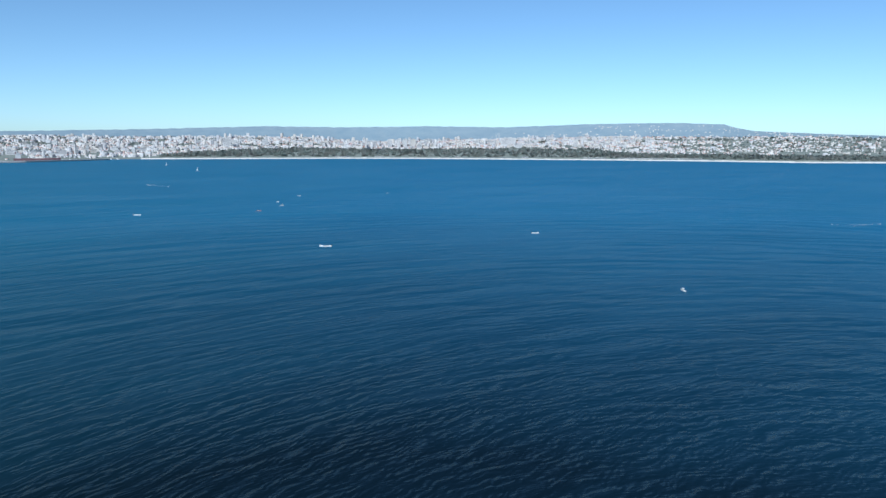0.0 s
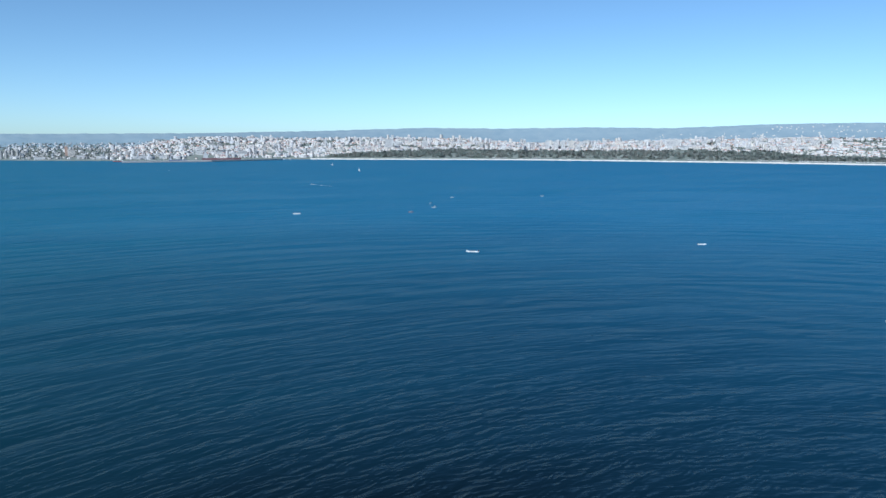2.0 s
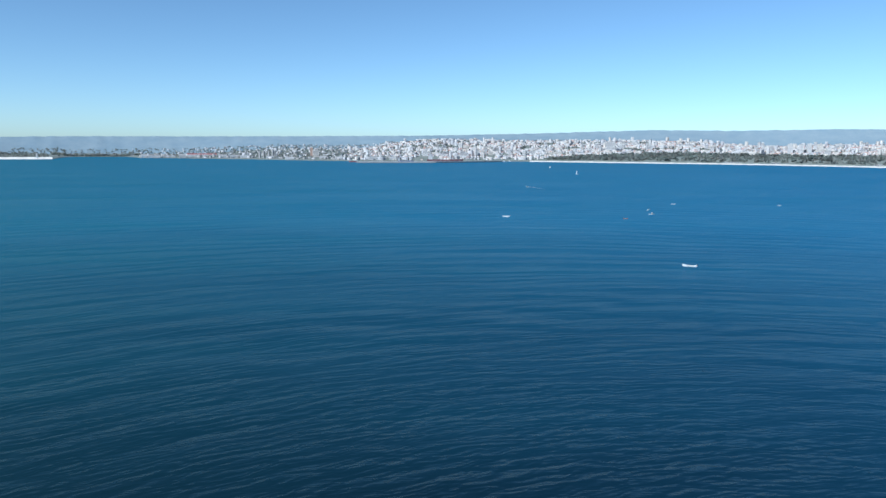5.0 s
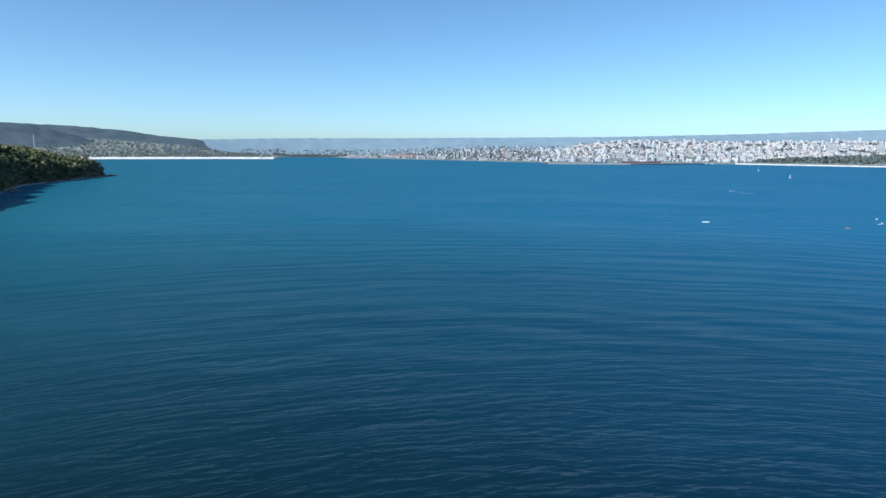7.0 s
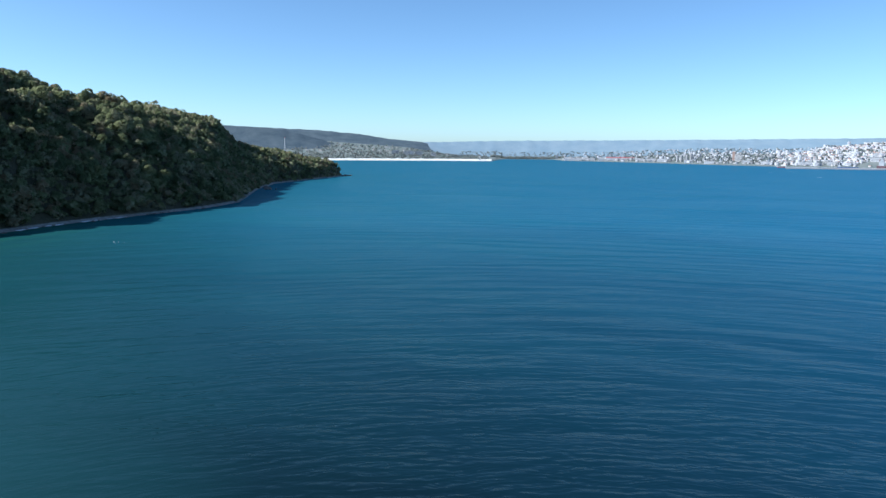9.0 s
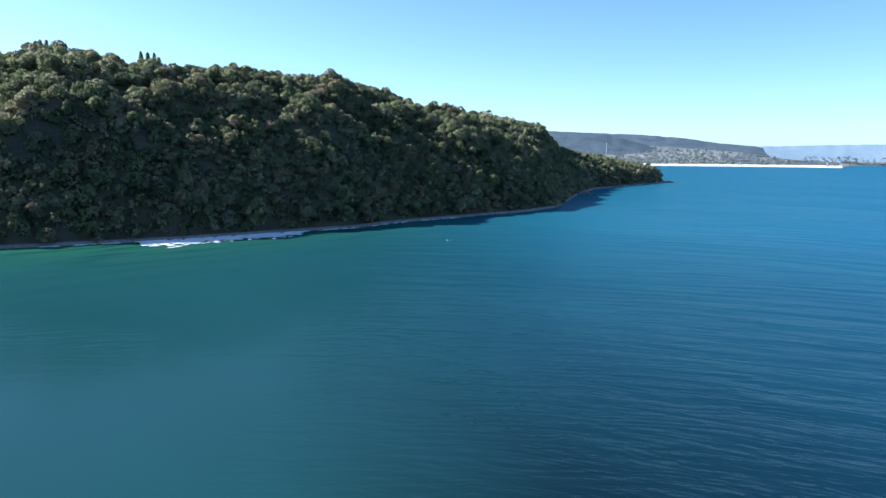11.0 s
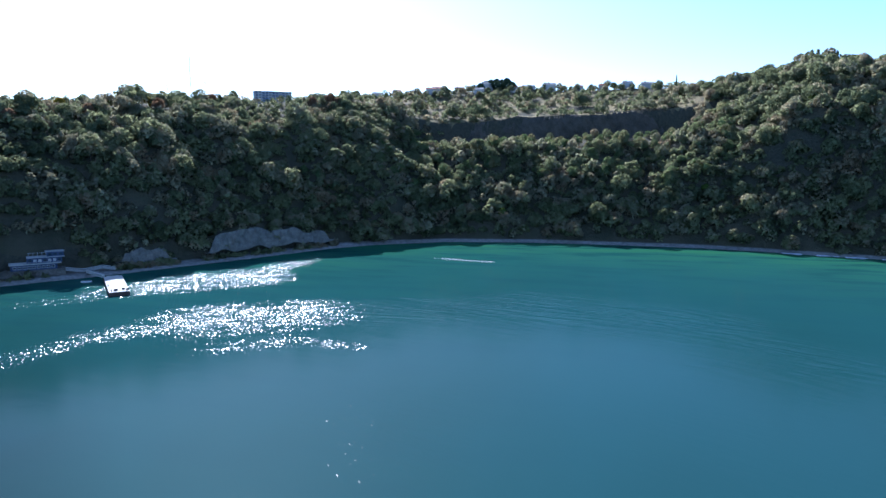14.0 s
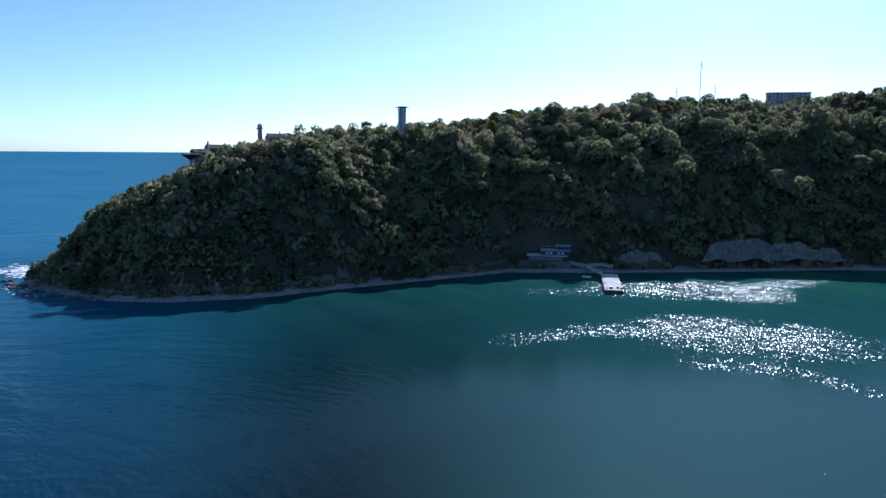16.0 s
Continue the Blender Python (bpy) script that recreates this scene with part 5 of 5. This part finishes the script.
for x0, y0, w in ((400, 676, 14), (-1581, 2056, 16), (-1560, 2120, 10), (-1240, 1846, 18)):
    flecks += [(x0 + rk.normal() * w, y0 + rk.normal() * 4, rk.uniform(0.4, 1.6)) for _ in range(14)]
foam("sea_foam", flecks, "scattered white flecks on the open water")

# ---- pontoon, pier and waterside restaurant ----
PLANK = mottled("bleached_deck", (0.42, 0.4, 0.36), (0.62, 0.6, 0.55), 3.0, 0.85, 0.2)
RUST = mottled("rusty_hull", (0.05, 0.035, 0.03), (0.14, 0.09, 0.07), 2.0, 0.8, 0.3)
pont = thing("pontoon", -82, -401, 0, 83.5, "long flat floating pontoon with pale deck and dark sides", "pontoon")
part("hull", box(58, 11, 2.9, 0, 0, -0.6, 0.25), RUST, pont)
for k in range(29):
    part("plank", box(1.92, 10.8, 0.12, -28 + k * 2.0, 0, 2.305), PLANK, pont)
for sx, sy in ((26, -4), (26, 4), (-26, 4), (-26, -4), (8, -4.6)):
    bm = tube(0.28, 0.28, 0.9, sx, sy, 2.43, 10)
    tube(0.4, 0.4, 0.15, sx, sy, 3.33, 10, bm)
    part("bollard", bm, DARK, pont)
for sx, sy, w in ((24, -1.5, 2.2), (22.5, 2.6, 1.6), (24.5, 4.6, 1.4)):
    crate = thing("crate", *(pont.matrix_world @ Vector((sx, sy, 2.44))), 70, "dark wooden crate standing on the pontoon's end", "crate", "crates on the pontoon")
    part("box", box(w, w * 0.8, 1.1, 0, 0, 0, 0.04), DARK, crate)
    part("lid", box(w + 0.1, w * 0.8 + 0.1, 0.1, 0, 0, 1.104), STEEL, crate)
pier = thing("footbridge", 0, 0, 0, 0, "light steel footbridge from the shore to the pontoon", "footbridge")
a, b = Vector((-74, -452, 3.2)), Vector((-80, -430, 2.6))
part("deck", beam(a, b, 1.8), PLANK, pier)
for s in (-0.9, 0.9):
    part("rail", beam(a + Vector((s, 0, 1.6)), b + Vector((s, 0, 1.6)), 0.12), STEEL, pier)
boat0 = thing("dinghy", -70, -428, 0, 170, "small open dinghy tied beside the pontoon", "boat")
part("hull", hull(6, 2.0, 0.7), BOATWHITE, boat0)
part("thwart", box(0.4, 1.6, 0.1, 0, 0, 0.5), PLANK, boat0)

rest = thing("restaurant", -47, -459, 3.0, -3, "dark blue and white waterside restaurant with stepped terraces", "building")
NAVY = mottled("navy_boards", (0.03, 0.045, 0.1), (0.07, 0.09, 0.17), 2.5, 0.7, 0.3)
rest.matrix_world = rest.matrix_world @ Matrix.Diagonal((0.76, 1, 0.95, 1))
part("podium", box(40, 11, 6.5, 0, 0, -3.0, 0.2), ROCK, rest)
part("lower_hall", box(34, 9, 3.8, 3, -0.5, 3.504, 0.1), NAVY, rest)
for k in range(9):
    win = part("window", box(2.5, 0.2, 1.9, -11 + k * 3.5, 4.05, 4.4), WHITE, rest)
    part("pane", box(1.9, 0.1, 1.2, -11 + k * 3.5, 4.19, 4.75), GLASS, win)
part("terrace", box(38, 11.5, 0.4, 2, 0, 7.31, 0.05), PLANK, rest)
part("middle_hall", box(26, 7.5, 3.6, -5, -1.2, 7.714, 0.1), NAVY, rest)
for k in range(7):
    part("window", box(2.4, 0.2, 1.6, -16 + k * 3.6, 2.6, 8.7), WHITE if k % 3 else GLASS, rest)
part("upper_terrace", box(28, 9.5, 0.35, -6, -1.0, 11.32, 0.05), WHITE, rest)
part("upper_hall", box(13, 6, 3.0, -13, -1.6, 11.674, 0.1), NAVY, rest)
for k in range(3):
    part("window", box(2.4, 0.2, 1.4, -17 + k * 3.9, 1.45, 12.4), GLASS, rest)
part("roof", box(14.5, 7.5, 0.4, -13, -1.6, 14.68, 0.05), STEEL, rest)
for k in range(5):
    part("post", tube(0.14, 0.14, 3.0, -6.4 + k * 3.2, 3.2, 11.674, 8), WHITE, rest)
part("awning_frame", box(14, 0.2, 0.2, 0, 3.2, 14.68), WHITE, rest)
for k in range(12):
    part("baluster", tube(0.06, 0.06, 1.0, -15.5 + k * 3.2, 5.5, 7.714, 6), WHITE, rest)
part("handrail", box(37, 0.14, 0.14, 2, 5.5, 8.72), WHITE, rest)
quay = thing("quay_ramp", 0, 0, 0, 0, "white-railed concrete ramp along the shore", "ramp")
pts = [(-62, -456, 5.0), (-72, -455, 3.2), (-84, -455, 4.6), (-92, -455, 2.6)]
for a, b in zip(pts, pts[1:]):
    part("slab", beam(a, b, 1.6), GREY, quay)
    part("rail", beam((a[0], a[1] + 1, a[2] + 1.5), (b[0], b[1] + 1, b[2] + 1.5), 0.35), WHITE, quay)

# ---- lighthouse point ----
LAMP = mottled("lantern_glass", (0.3, 0.34, 0.36), (0.45, 0.5, 0.52), 1.0, 0.1, 0.6)


def ground_at(az, d):
    x, y = spot(az, d)
    return x, y, float(height(np.array([x]), np.array([y]))[0])


x, y, z = ground_at(198.2, 545)
z_top = 84 + 545 * math.tan(radians(2.0))
h = z_top - z
lh = thing("lighthouse", x, y, z, 0, "old stone lighthouse tower with a glazed lantern", "lighthouse")
part("tower", tube(2.0, 1.6, h - 4.6, 0, 0, 0, 16), BRICK, lh)
part("gallery", tube(2.6, 2.9, 0.5, 0, 0, h - 4.596, 16), DARK, lh)
for k in range(10):
    part("baluster", tube(0.06, 0.06, 1.0, 3.0 * math.cos(k * 0.628), 3.0 * math.sin(k * 0.628), h - 4.09, 5), DARK, lh)
lant = part("lantern", tube(1.8, 1.8, 2.2, 0, 0, h - 4.09, 12), LAMP, lh)
for k in range(6):
    part("glazing_bar", beam((1.83 * math.cos(k * 1.047), 1.83 * math.sin(k * 1.047), h - 4.09), (1.83 * math.cos(k * 1.047), 1.83 * math.sin(k * 1.047), h - 1.9), 0.14), DARK, lant)
part("dome", tube(2.2, 0.2, 1.3, 0, 0, h - 1.886, 12), DARK, lh)
part("finial", tube(0.1, 0.03, 0.9, 0, 0, h - 0.6, 6), DARK, lh)


def house(az, d, w, e, h, turn, wall, roof, label, chimney=True, rise=0.0, group="houses on the plateau"):
    x, y, z = ground_at(az, d)
    ob = thing("house", x, y, z + rise, az + turn, label, "house", group)
    part("wall", box(w, e, h + 3, 0, 0, -3, 0.08), wall, ob)
    part("roof", gable(w, e, e * 0.28, h + 0.004, 0.5), roof, ob)
    n = max(2, int(w / 4))
    for f in range(max(1, int(h / 3))):
        for k in range(n):
            win = part("window", box(1.3, 0.16, 1.3, (k + 0.5) * w / n - w / 2, -e / 2 - 0.03, 1.0 + 3 * f), GLASS, ob)
            part("sill", box(1.6, 0.3, 0.12, (k + 0.5) * w / n - w / 2, -e / 2 - 0.06, 0.86 + 3 * f), WHITE, win)
    part("door", box(1.1, 0.14, 2.1, w * 0.12, -e / 2 - 0.04, 0), DARK, ob)
    if chimney:
        part("chimney", box(0.9, 0.9, 2.6, w * 0.22, e * 0.12, h + e * 0.16, 0.05), BRICK, ob)
    return ob


OLDTILE = mottled("weathered_dark_tiles", (0.05, 0.035, 0.03), (0.11, 0.075, 0.06), 4.0, 0.85, 0.2)


def lift(az, d, top, tall):
    """How far a thing stands above its ground for its top to come out at a height."""
    return max(0.0, top - tall - ground_at(az, d)[2])


house(197.0, 548, 13, 9, 4.0, 8, BRICK, OLDTILE, "lighthouse keeper's house with dark tiled roof and chimney", True, lift(197.0, 548, 95.5, 6.6), "lighthouse station")
house(201.3, 520, 16, 9, 4.0, 20, DUSK, OLDTILE, "dark-roofed low service house on the cape's brow", False, lift(201.3, 520, 86.6, 6.5), "lighthouse station")
house(202.6, 508, 11, 8, 4.0, 24, DUSK, OLDTILE, "small dark shed with overhanging roof on the edge", False, lift(202.6, 508, 83.5, 6.2), "lighthouse station")
x, y, z = ground_at(202.05, 512)
post = thing("beacon_post", x, y, z, 0, "short grey square beacon post on the brow", "post")
part("shaft", box(1.1, 1.1, 88.0 - z, 0, 0, 0, 0.05), GREY, post)
part("lamp", tube(0.5, 0.4, 1.0, 0, 0, 88.004 - z, 8), DARK, post)
x, y, z = ground_at(203.3, 482)
can = thing("terrace_canopy", x, y, z, 24, "dark mushroom-shaped terrace shelter on the cliff edge", "shelter")
up = lift(203.3, 482, 80.0, 0.0)
part("stem", tube(0.9, 0.9, up - 3.2, 0, 0, 0, 10), GREY, can)
part("canopy", tube(1.2, 6.0, 3.2, 0, 0, up - 3.196, 16), DARK, can)
part("floor", tube(6.0, 6.0, 0.4, 0, 0, up + 0.01, 16), GREY, can)
for k in range(8):
    part("baluster", tube(0.08, 0.08, 1.6, 5.6 * math.cos(k * 0.785), 5.6 * math.sin(k * 0.785), up + 0.414, 5), STEEL, can)

x, y, z = ground_at(187.15, 560)
z_top = 84 + 560 * math.tan(radians(3.47))
h = z_top - z
tw = thing("watch_tower", x, y, z, 30, "tall square grey concrete watch tower with flat cap", "tower")
part("shaft", box(4.8, 4.8, h - 4.2, 0, 0, 0, 0.25), GREY, tw)
for sx, sy in ((-2.45, 0), (2.45, 0), (0, -2.45), (0, 2.45)):
    part("rib", box(0.7 if sx else 1.6, 0.7 if sy else 1.6, h - 4.6, sx, sy, 0), WHITE, tw)
part("cabin", box(4.4, 4.4, 2.8, 0, 0, h - 4.196), LAMP, tw)
for sx in (-1, 1):
    for sy in (-1, 1):
        part("corner_post", box(0.5, 0.5, 2.8, sx * 2.15, sy * 2.15, h - 4.19), DARK, tw)
part("cap", box(8.0, 8.0, 0.6, 0, 0, h - 1.38, 0.1), DARK, tw)
part("rail", box(6.5, 6.5, 0.3, 0, 0, h - 0.776, 0.05), DARK, tw)


def mast(az, d, el_top, width, label, arms=0, dish=False):
    x, y, z = ground_at(az, d)
    h = 84 + d * math.tan(radians(el_top)) - z
    ob = thing("radio_mast", x, y, z, 0, label, "mast", "radio masts")
    w0, w1 = width, width * 0.45
    n = max(5, int(h / 4))
    for j in range(3):
        a = j * 2.094
        part("leg", beam((w0 * math.cos(a), w0 * math.sin(a), 0), (w1 * math.cos(a), w1 * math.sin(a), h), 0.18), STEEL if j else RED, ob)
    for k in range(n):
        z0, z1 = h * k / n, h * (k + 1) / n
        q0, q1 = w0 + (w1 - w0) * k / n, w0 + (w1 - w0) * (k + 1) / n
        a, b = (k % 3) * 2.094, ((k + 1) % 3) * 2.094
        part("brace", beam((q0 * math.cos(a), q0 * math.sin(a), z0), (q1 * math.cos(b), q1 * math.sin(b), z1), 0.11), STEEL, ob)
    for k in range(arms):
        part("antenna", tube(0.16, 0.16, 3.0, (1 if k % 2 else -1) * (w1 + 0.9), 0, h * (0.62 + 0.12 * k), 6), WHITE, ob)
    if dish:
        part("dish", tube(1.4, 0.5, 0.7, 0, 1.2, h * 0.3, 14), WHITE, ob)
    return ob


mast(164.3, 800, 6.75, 0.7, "tall slim lattice radio mast on the ridge", 3)
mast(165.95, 790, 4.95, 0.9, "short lattice mast with antennas on the ridge", 2, True)
mast(163.25, 790, 5.0, 1.2, "short tapering lattice mast on the ridge", 1, True)


def ridge_block():
    x, y, z = ground_at(158.3, 890)
    top = 84 + 890 * math.tan(radians(4.3))
    h = max(top - z, 12)
    ob = thing("apartment_building", x, y, z, 158.3 - 168, "four-storey grey-blue block with white balconies on the ridge", "building")
    part("wall", box(44, 12, h, 0, 0, 0, 0.1), PALEGREY, ob)
    part("roof", box(45, 13, 0.7, 0, 0, h + 0.004), DARK, ob)
    for f in range(4):
        for k in range(11):
            zz = h - 3.0 * (f + 1) + 0.3
            win = part("window", box(2.2, 0.2, 1.6, -20 + k * 4.0, 6.05, zz + 0.7), GLASS, ob)
            part("frame", box(0.12, 0.24, 1.6, -20 + k * 4.0, 6.06, zz + 0.7), WHITE, win)
            bal = part("balcony", box(3.2, 1.0, 0.18, -20 + k * 4.0, 6.52, zz), WHITE, ob)
            part("parapet", box(3.2, 0.1, 0.8, -20 + k * 4.0, 6.98, zz + 0.184), BLUE if k % 3 else WHITE, bal)
    return ob


ridge_block()

# ---- village on the plateau ----
for az, d, w, e, h, turn, k in ((145.3, 1000, 15, 10, 8, 10, 0), (142.0, 985, 12, 9, 6, -15, 1), (141.4, 1010, 14, 10, 8, 25, 0), (145.9, 985, 13, 9, 6, 0, 1), (147.2, 1000, 12, 9, 6, 30, 0), (148.6, 980, 11, 8, 6, -10, 1),
                               (143.6, 1020, 13, 9, 6, 12, 0), (138.0, 1010, 12, 9, 6, -20, 1), (136.4, 1020, 14, 10, 8, 14, 0), (134.2, 1010, 11, 8, 6, 8, 1), (132.3, 1015, 13, 9, 6, -8, 0), (130.5, 1010, 12, 9, 6, 20, 1),
                               (150.2, 985, 12, 9, 6, 6, 0), (152.0, 960, 12, 9, 6, -18, 1), (139.3, 1000, 11, 8, 5, 18, 0), (129.0, 1010, 16, 9, 5, 4, 1), (121.0, 1000, 14, 9, 6, 4, 0)):
    house(az, d, w, e, h, 180 + turn, WHITE if k else CREAM, TILE if (w % 2) else GREY, "two-storey village house among plateau trees" if h > 5 else "low village house among plateau trees", True, 1.0, "village houses")


# ---- single trees of their own kind ----
def special(name, az, d, radius, tall, mat, label, quads=260, leaf=0.7, shape="round", lift=0.0):
    x, y, z = ground_at(az, d)
    r = np.random.RandomState(int(az * 10))
    ob = thing(name, x, y, z + lift, 0, label, "tree")
    part("trunk", tube(0.3, 0.08, tall * 0.75, 0, 0, -1, 7), BARK, ob)
    if shape == "round":
        q, o = crown_cloud(r, radius, tall, quads * 2, leaf, 8)
    else:
        u = r.uniform(0.08, 1, quads)
        prof = radius * ((1 - u) ** 0.85 if shape == "cone" else np.sin(np.clip(u, 0, 1) * math.pi) ** 0.5)
        a = r.uniform(0, 6.283, quads)
        rad = prof * np.sqrt(r.uniform(0.3, 1, quads))
        at = np.stack([rad * np.cos(a), rad * np.sin(a), u * tall], -1)
        o = np.stack([np.cos(a), np.sin(a), np.full(quads, 0.35)], -1) / 1.06
        q = sprays(r, at, o, leaf)
    c = new("crown", leaf_mesh("crown", q, o, mat))
    c.parent = ob
    return ob


def reach(az, d, el):
    """Height of a thing whose top stands at an angle over the horizon."""
    return 82 + d * math.tan(radians(el)) - ground_at(az, d)[2]


for az, d, el in ((111.4, 905, 6.46), (110.95, 910, 6.4), (110.5, 908, 6.42), (110.2, 912, 6.1), (117.85, 915, 6.84), (117.45, 920, 6.84)):
    special("poplar_tree", az, d, 3.0, reach(az, d, el + 0.25), LEAF, "slim upright poplar on the skyline", 420, 1.0, "spindle")
special("cypress_tree", 126.9, 985, 2.2, 19, LEAF_DARK, "dark narrow cypress on the plateau", 200, 0.7, "cone")
special("cypress_tree", 84.9, 1090, 2.6, 22, LEAF_DARK, "dark narrow conifer on the ridge", 200, 0.8, "cone")
for k in range(7):
    special("pine_tree", 139.4 + k * 0.42, 1005 + (k % 3) * 8, 6.5, (12, 15, 14, 16, 14, 13, 11)[k], LEAF_DARK, "dense dark pine beside the village", 480, 1.2, "spindle")
special("yellow_tree", 199.9, 480, 4.5, 9, LEAF_YELLOW, "bright yellow autumn tree below the lighthouse", 260, 0.7)
special("yellow_tree", 188.2, 470, 3.6, 10, LEAF_YELLOW, "yellow-green autumn tree on the slope", 260, 0.7)
special("yellow_tree", 124.3, 690, 4.2, 10, LEAF_GREEN, "bright yellow-green tree low on the slope", 260, 0.7)
special("green_tree", 97.0, 725, 5.5, 12, LEAF_GREEN, "fresh green tree among brown crowns", 280, 0.8)
special("green_tree", 117.5, 760, 6.5, 13, LEAF_GREEN, "fresh green tree among brown crowns", 280, 0.9)
special("green_tree", 140.0, 655, 5.0, 13, LEAF_GREEN, "light green tree standing at the slope's foot", 260, 0.8)
# a lit gully of pale bushes, and turning trees along the ridge
rs = np.random.RandomState(29)
for k in range(16):
    u = k / 15
    az = 155.9 - 5.2 * u + rs.normal() * 0.25
    d = float(shore_distance([az])[0]) + 95 - 78 * u + rs.normal() * 3
    special("pale_bush", az, d, rs.uniform(3.0, 5.0), rs.uniform(7, 11), LEAF_LIGHT, "pale green bush in the gully above the beach", 170, 0.8)
for k in range(26):
    az = rs.uniform(134, 184)
    if 155.5 < az < 161:
        az += 6
    wide_here = float(np.interp(az, BROW[:, 0], BROW[:, 2]))
    d = float(shore_distance([az])[0]) + wide_here * rs.uniform(0.55, 0.95)
    if meadow_at(*(np.array([v]) for v in spot(az, d)))[0] > 0.4:
        continue
    if k % 3:
        special("rust_tree", az, d, rs.uniform(5, 7.5), rs.uniform(13, 16), LEAF_RUST, "orange-brown turning tree among greener crowns", 260, 1.0)
    else:
        special("yellow_tree", az, d, rs.uniform(4.5, 6.5), rs.uniform(12, 15), LEAF_YELLOW, "yellow turning tree among greener crowns", 260, 1.0)
special("rust_tree", 171.3, 650, 5.5, 13, LEAF_RUST, "orange-brown autumn tree below the ridge", 260, 0.8)
special("rust_tree", 161.0, 860, 7.0, 14, LEAF_RUST, "red-brown autumn tree on the ridge", 260, 0.9)
special("rust_tree", 178.0, 500, 4.5, 11, LEAF_RUST, "orange-tipped tree above the restaurant", 260, 0.7)
for az, d in ((199.4, 545), (195.2, 540), (194.0, 540), (192.2, 545), (191.0, 545), (190.0, 548), (188.6, 552), (185.6, 560)):
    special("bare_tree", az, d, 5.5, 13 if az < 198 else 9, LEAF, "thin-leaved tree standing against the sky", 150, 0.62, "round", 2.0)

# ---- boats on the open water ----
def open_boat(x, y, length, turn, mat, label, cabin=False, double=False):
    ob = thing("boat", x, y, 0, turn, label, "boat", "small boats on the bay")
    part("hull", hull(length, length * 0.26, length * (0.042 if double else 0.08), 1.5 if double else 0.45, 0.75, not double), mat, ob)
    rim = 0.55 if double else 1.0
    for s in (-1, 1):
        part("gunwale", box(length * 0.5, length * 0.02, length * 0.02, -length * 0.05, s * length * 0.125, length * 0.078 * rim), PLANK, ob)
    for k in (-0.2, 0.1):
        part("thwart", box(length * 0.06, length * 0.22, length * 0.012, length * k, 0, length * 0.066 * rim - (0.06 if double else 0)), PLANK, ob)
    if cabin:
        cab = part("cabin", box(length * 0.26, length * 0.2, length * 0.2, length * 0.08, 0, length * 0.09, 0.08), BOATWHITE, ob)
        part("windscreen", box(length * 0.27, length * 0.205, length * 0.06, length * 0.08, 0, length * 0.2), GLASS, cab)
        part("roof", box(length * 0.32, length * 0.24, length * 0.02, length * 0.06, 0, length * 0.294), BOATWHITE, cab)
    else:
        part("outboard_motor", box(length * 0.05, length * 0.06, length * 0.12, -length * 0.5, 0, length * 0.05, 0.03), DARK, ob)
    return ob


open_boat(-331.6, 757.6, 8.0, 0, BOATWHITE, "white open motor boat lying still")
open_boat(-89.4, 528.4, 9.4, 180, BOATWHITE, "long white double-ended fishing boat with upturned ends", False, True)
open_boat(-201.5, 876.6, 6.5, 50, BOATWHITE, "small white cabin boat", True)
open_boat(-219.8, 932.8, 5.0, 80, BOATWHITE, "small white cabin boat lying bow-on", True)
PINK = mottled("faded_red_paint", (0.3, 0.14, 0.13), (0.42, 0.22, 0.2), 2.0, 0.6, 0.3)
open_boat(-213.3, 810.0, 5.5, 5, PINK, "low faded-red rowing boat")
open_boat(80.7, 609.9, 6.6, 8, BOATWHITE, "white open motor boat drifting")
open_boat(128.6, 368.3, 4.6, 100, BOATWHITE, "small white cabin boat seen end-on", True)
open_boat(-214.6, 1044.3, 5.5, 10, BOATWHITE, "small white motor boat")
open_boat(-87.5, 1107.5, 4.5, 20, BOATWHITE, "tiny white rowing boat far out")
open_boat(-546.9, 1303.5, 8.0, 140, BOATWHITE, "white speedboat with a straight pale wake")
wake = [(-546.9 + (t * 62) + rk.normal() * 0.6, 1303.5 - t * 53 + rk.normal() * 0.9, (1.1 - 0.6 * t) * rk.uniform(0.4, 1.1)) for t in np.linspace(0.04, 1, 170)]
foam("sea_foam", wake, "thin white wake of the speedboat")
for x, y, k in ((-683, 1963, 11), (-958.8, 2449, 10)):
    ob = thing("sailing_boat", x, y, 0, 40, "white sailing yacht with bare mast and sail", "boat", "sailing yachts")
    part("hull", hull(k * 0.7, k * 0.2, k * 0.07), BOATWHITE, ob)
    part("mast", tube(0.14, 0.08, k, 0, 0, k * 0.05, 8), STEEL, ob)
    bm = bmesh.new()
    vs = [bm.verts.new(p) for p in ((-0.1, 0.06, k * 0.16), (-k * 0.3, 0.3, k * 0.16), (-0.1, 0.06, k * 0.95), (-0.1, -0.06, k * 0.16), (-k * 0.3, 0.2, k * 0.16), (-0.1, -0.06, k * 0.95))]
    for f in ((0, 1, 2), (3, 5, 4), (0, 2, 5, 3), (1, 4, 5, 2), (0, 3, 4, 1)):
        bm.faces.new([vs[i] for i in f])
    part("sail", bm, BOATWHITE, ob)
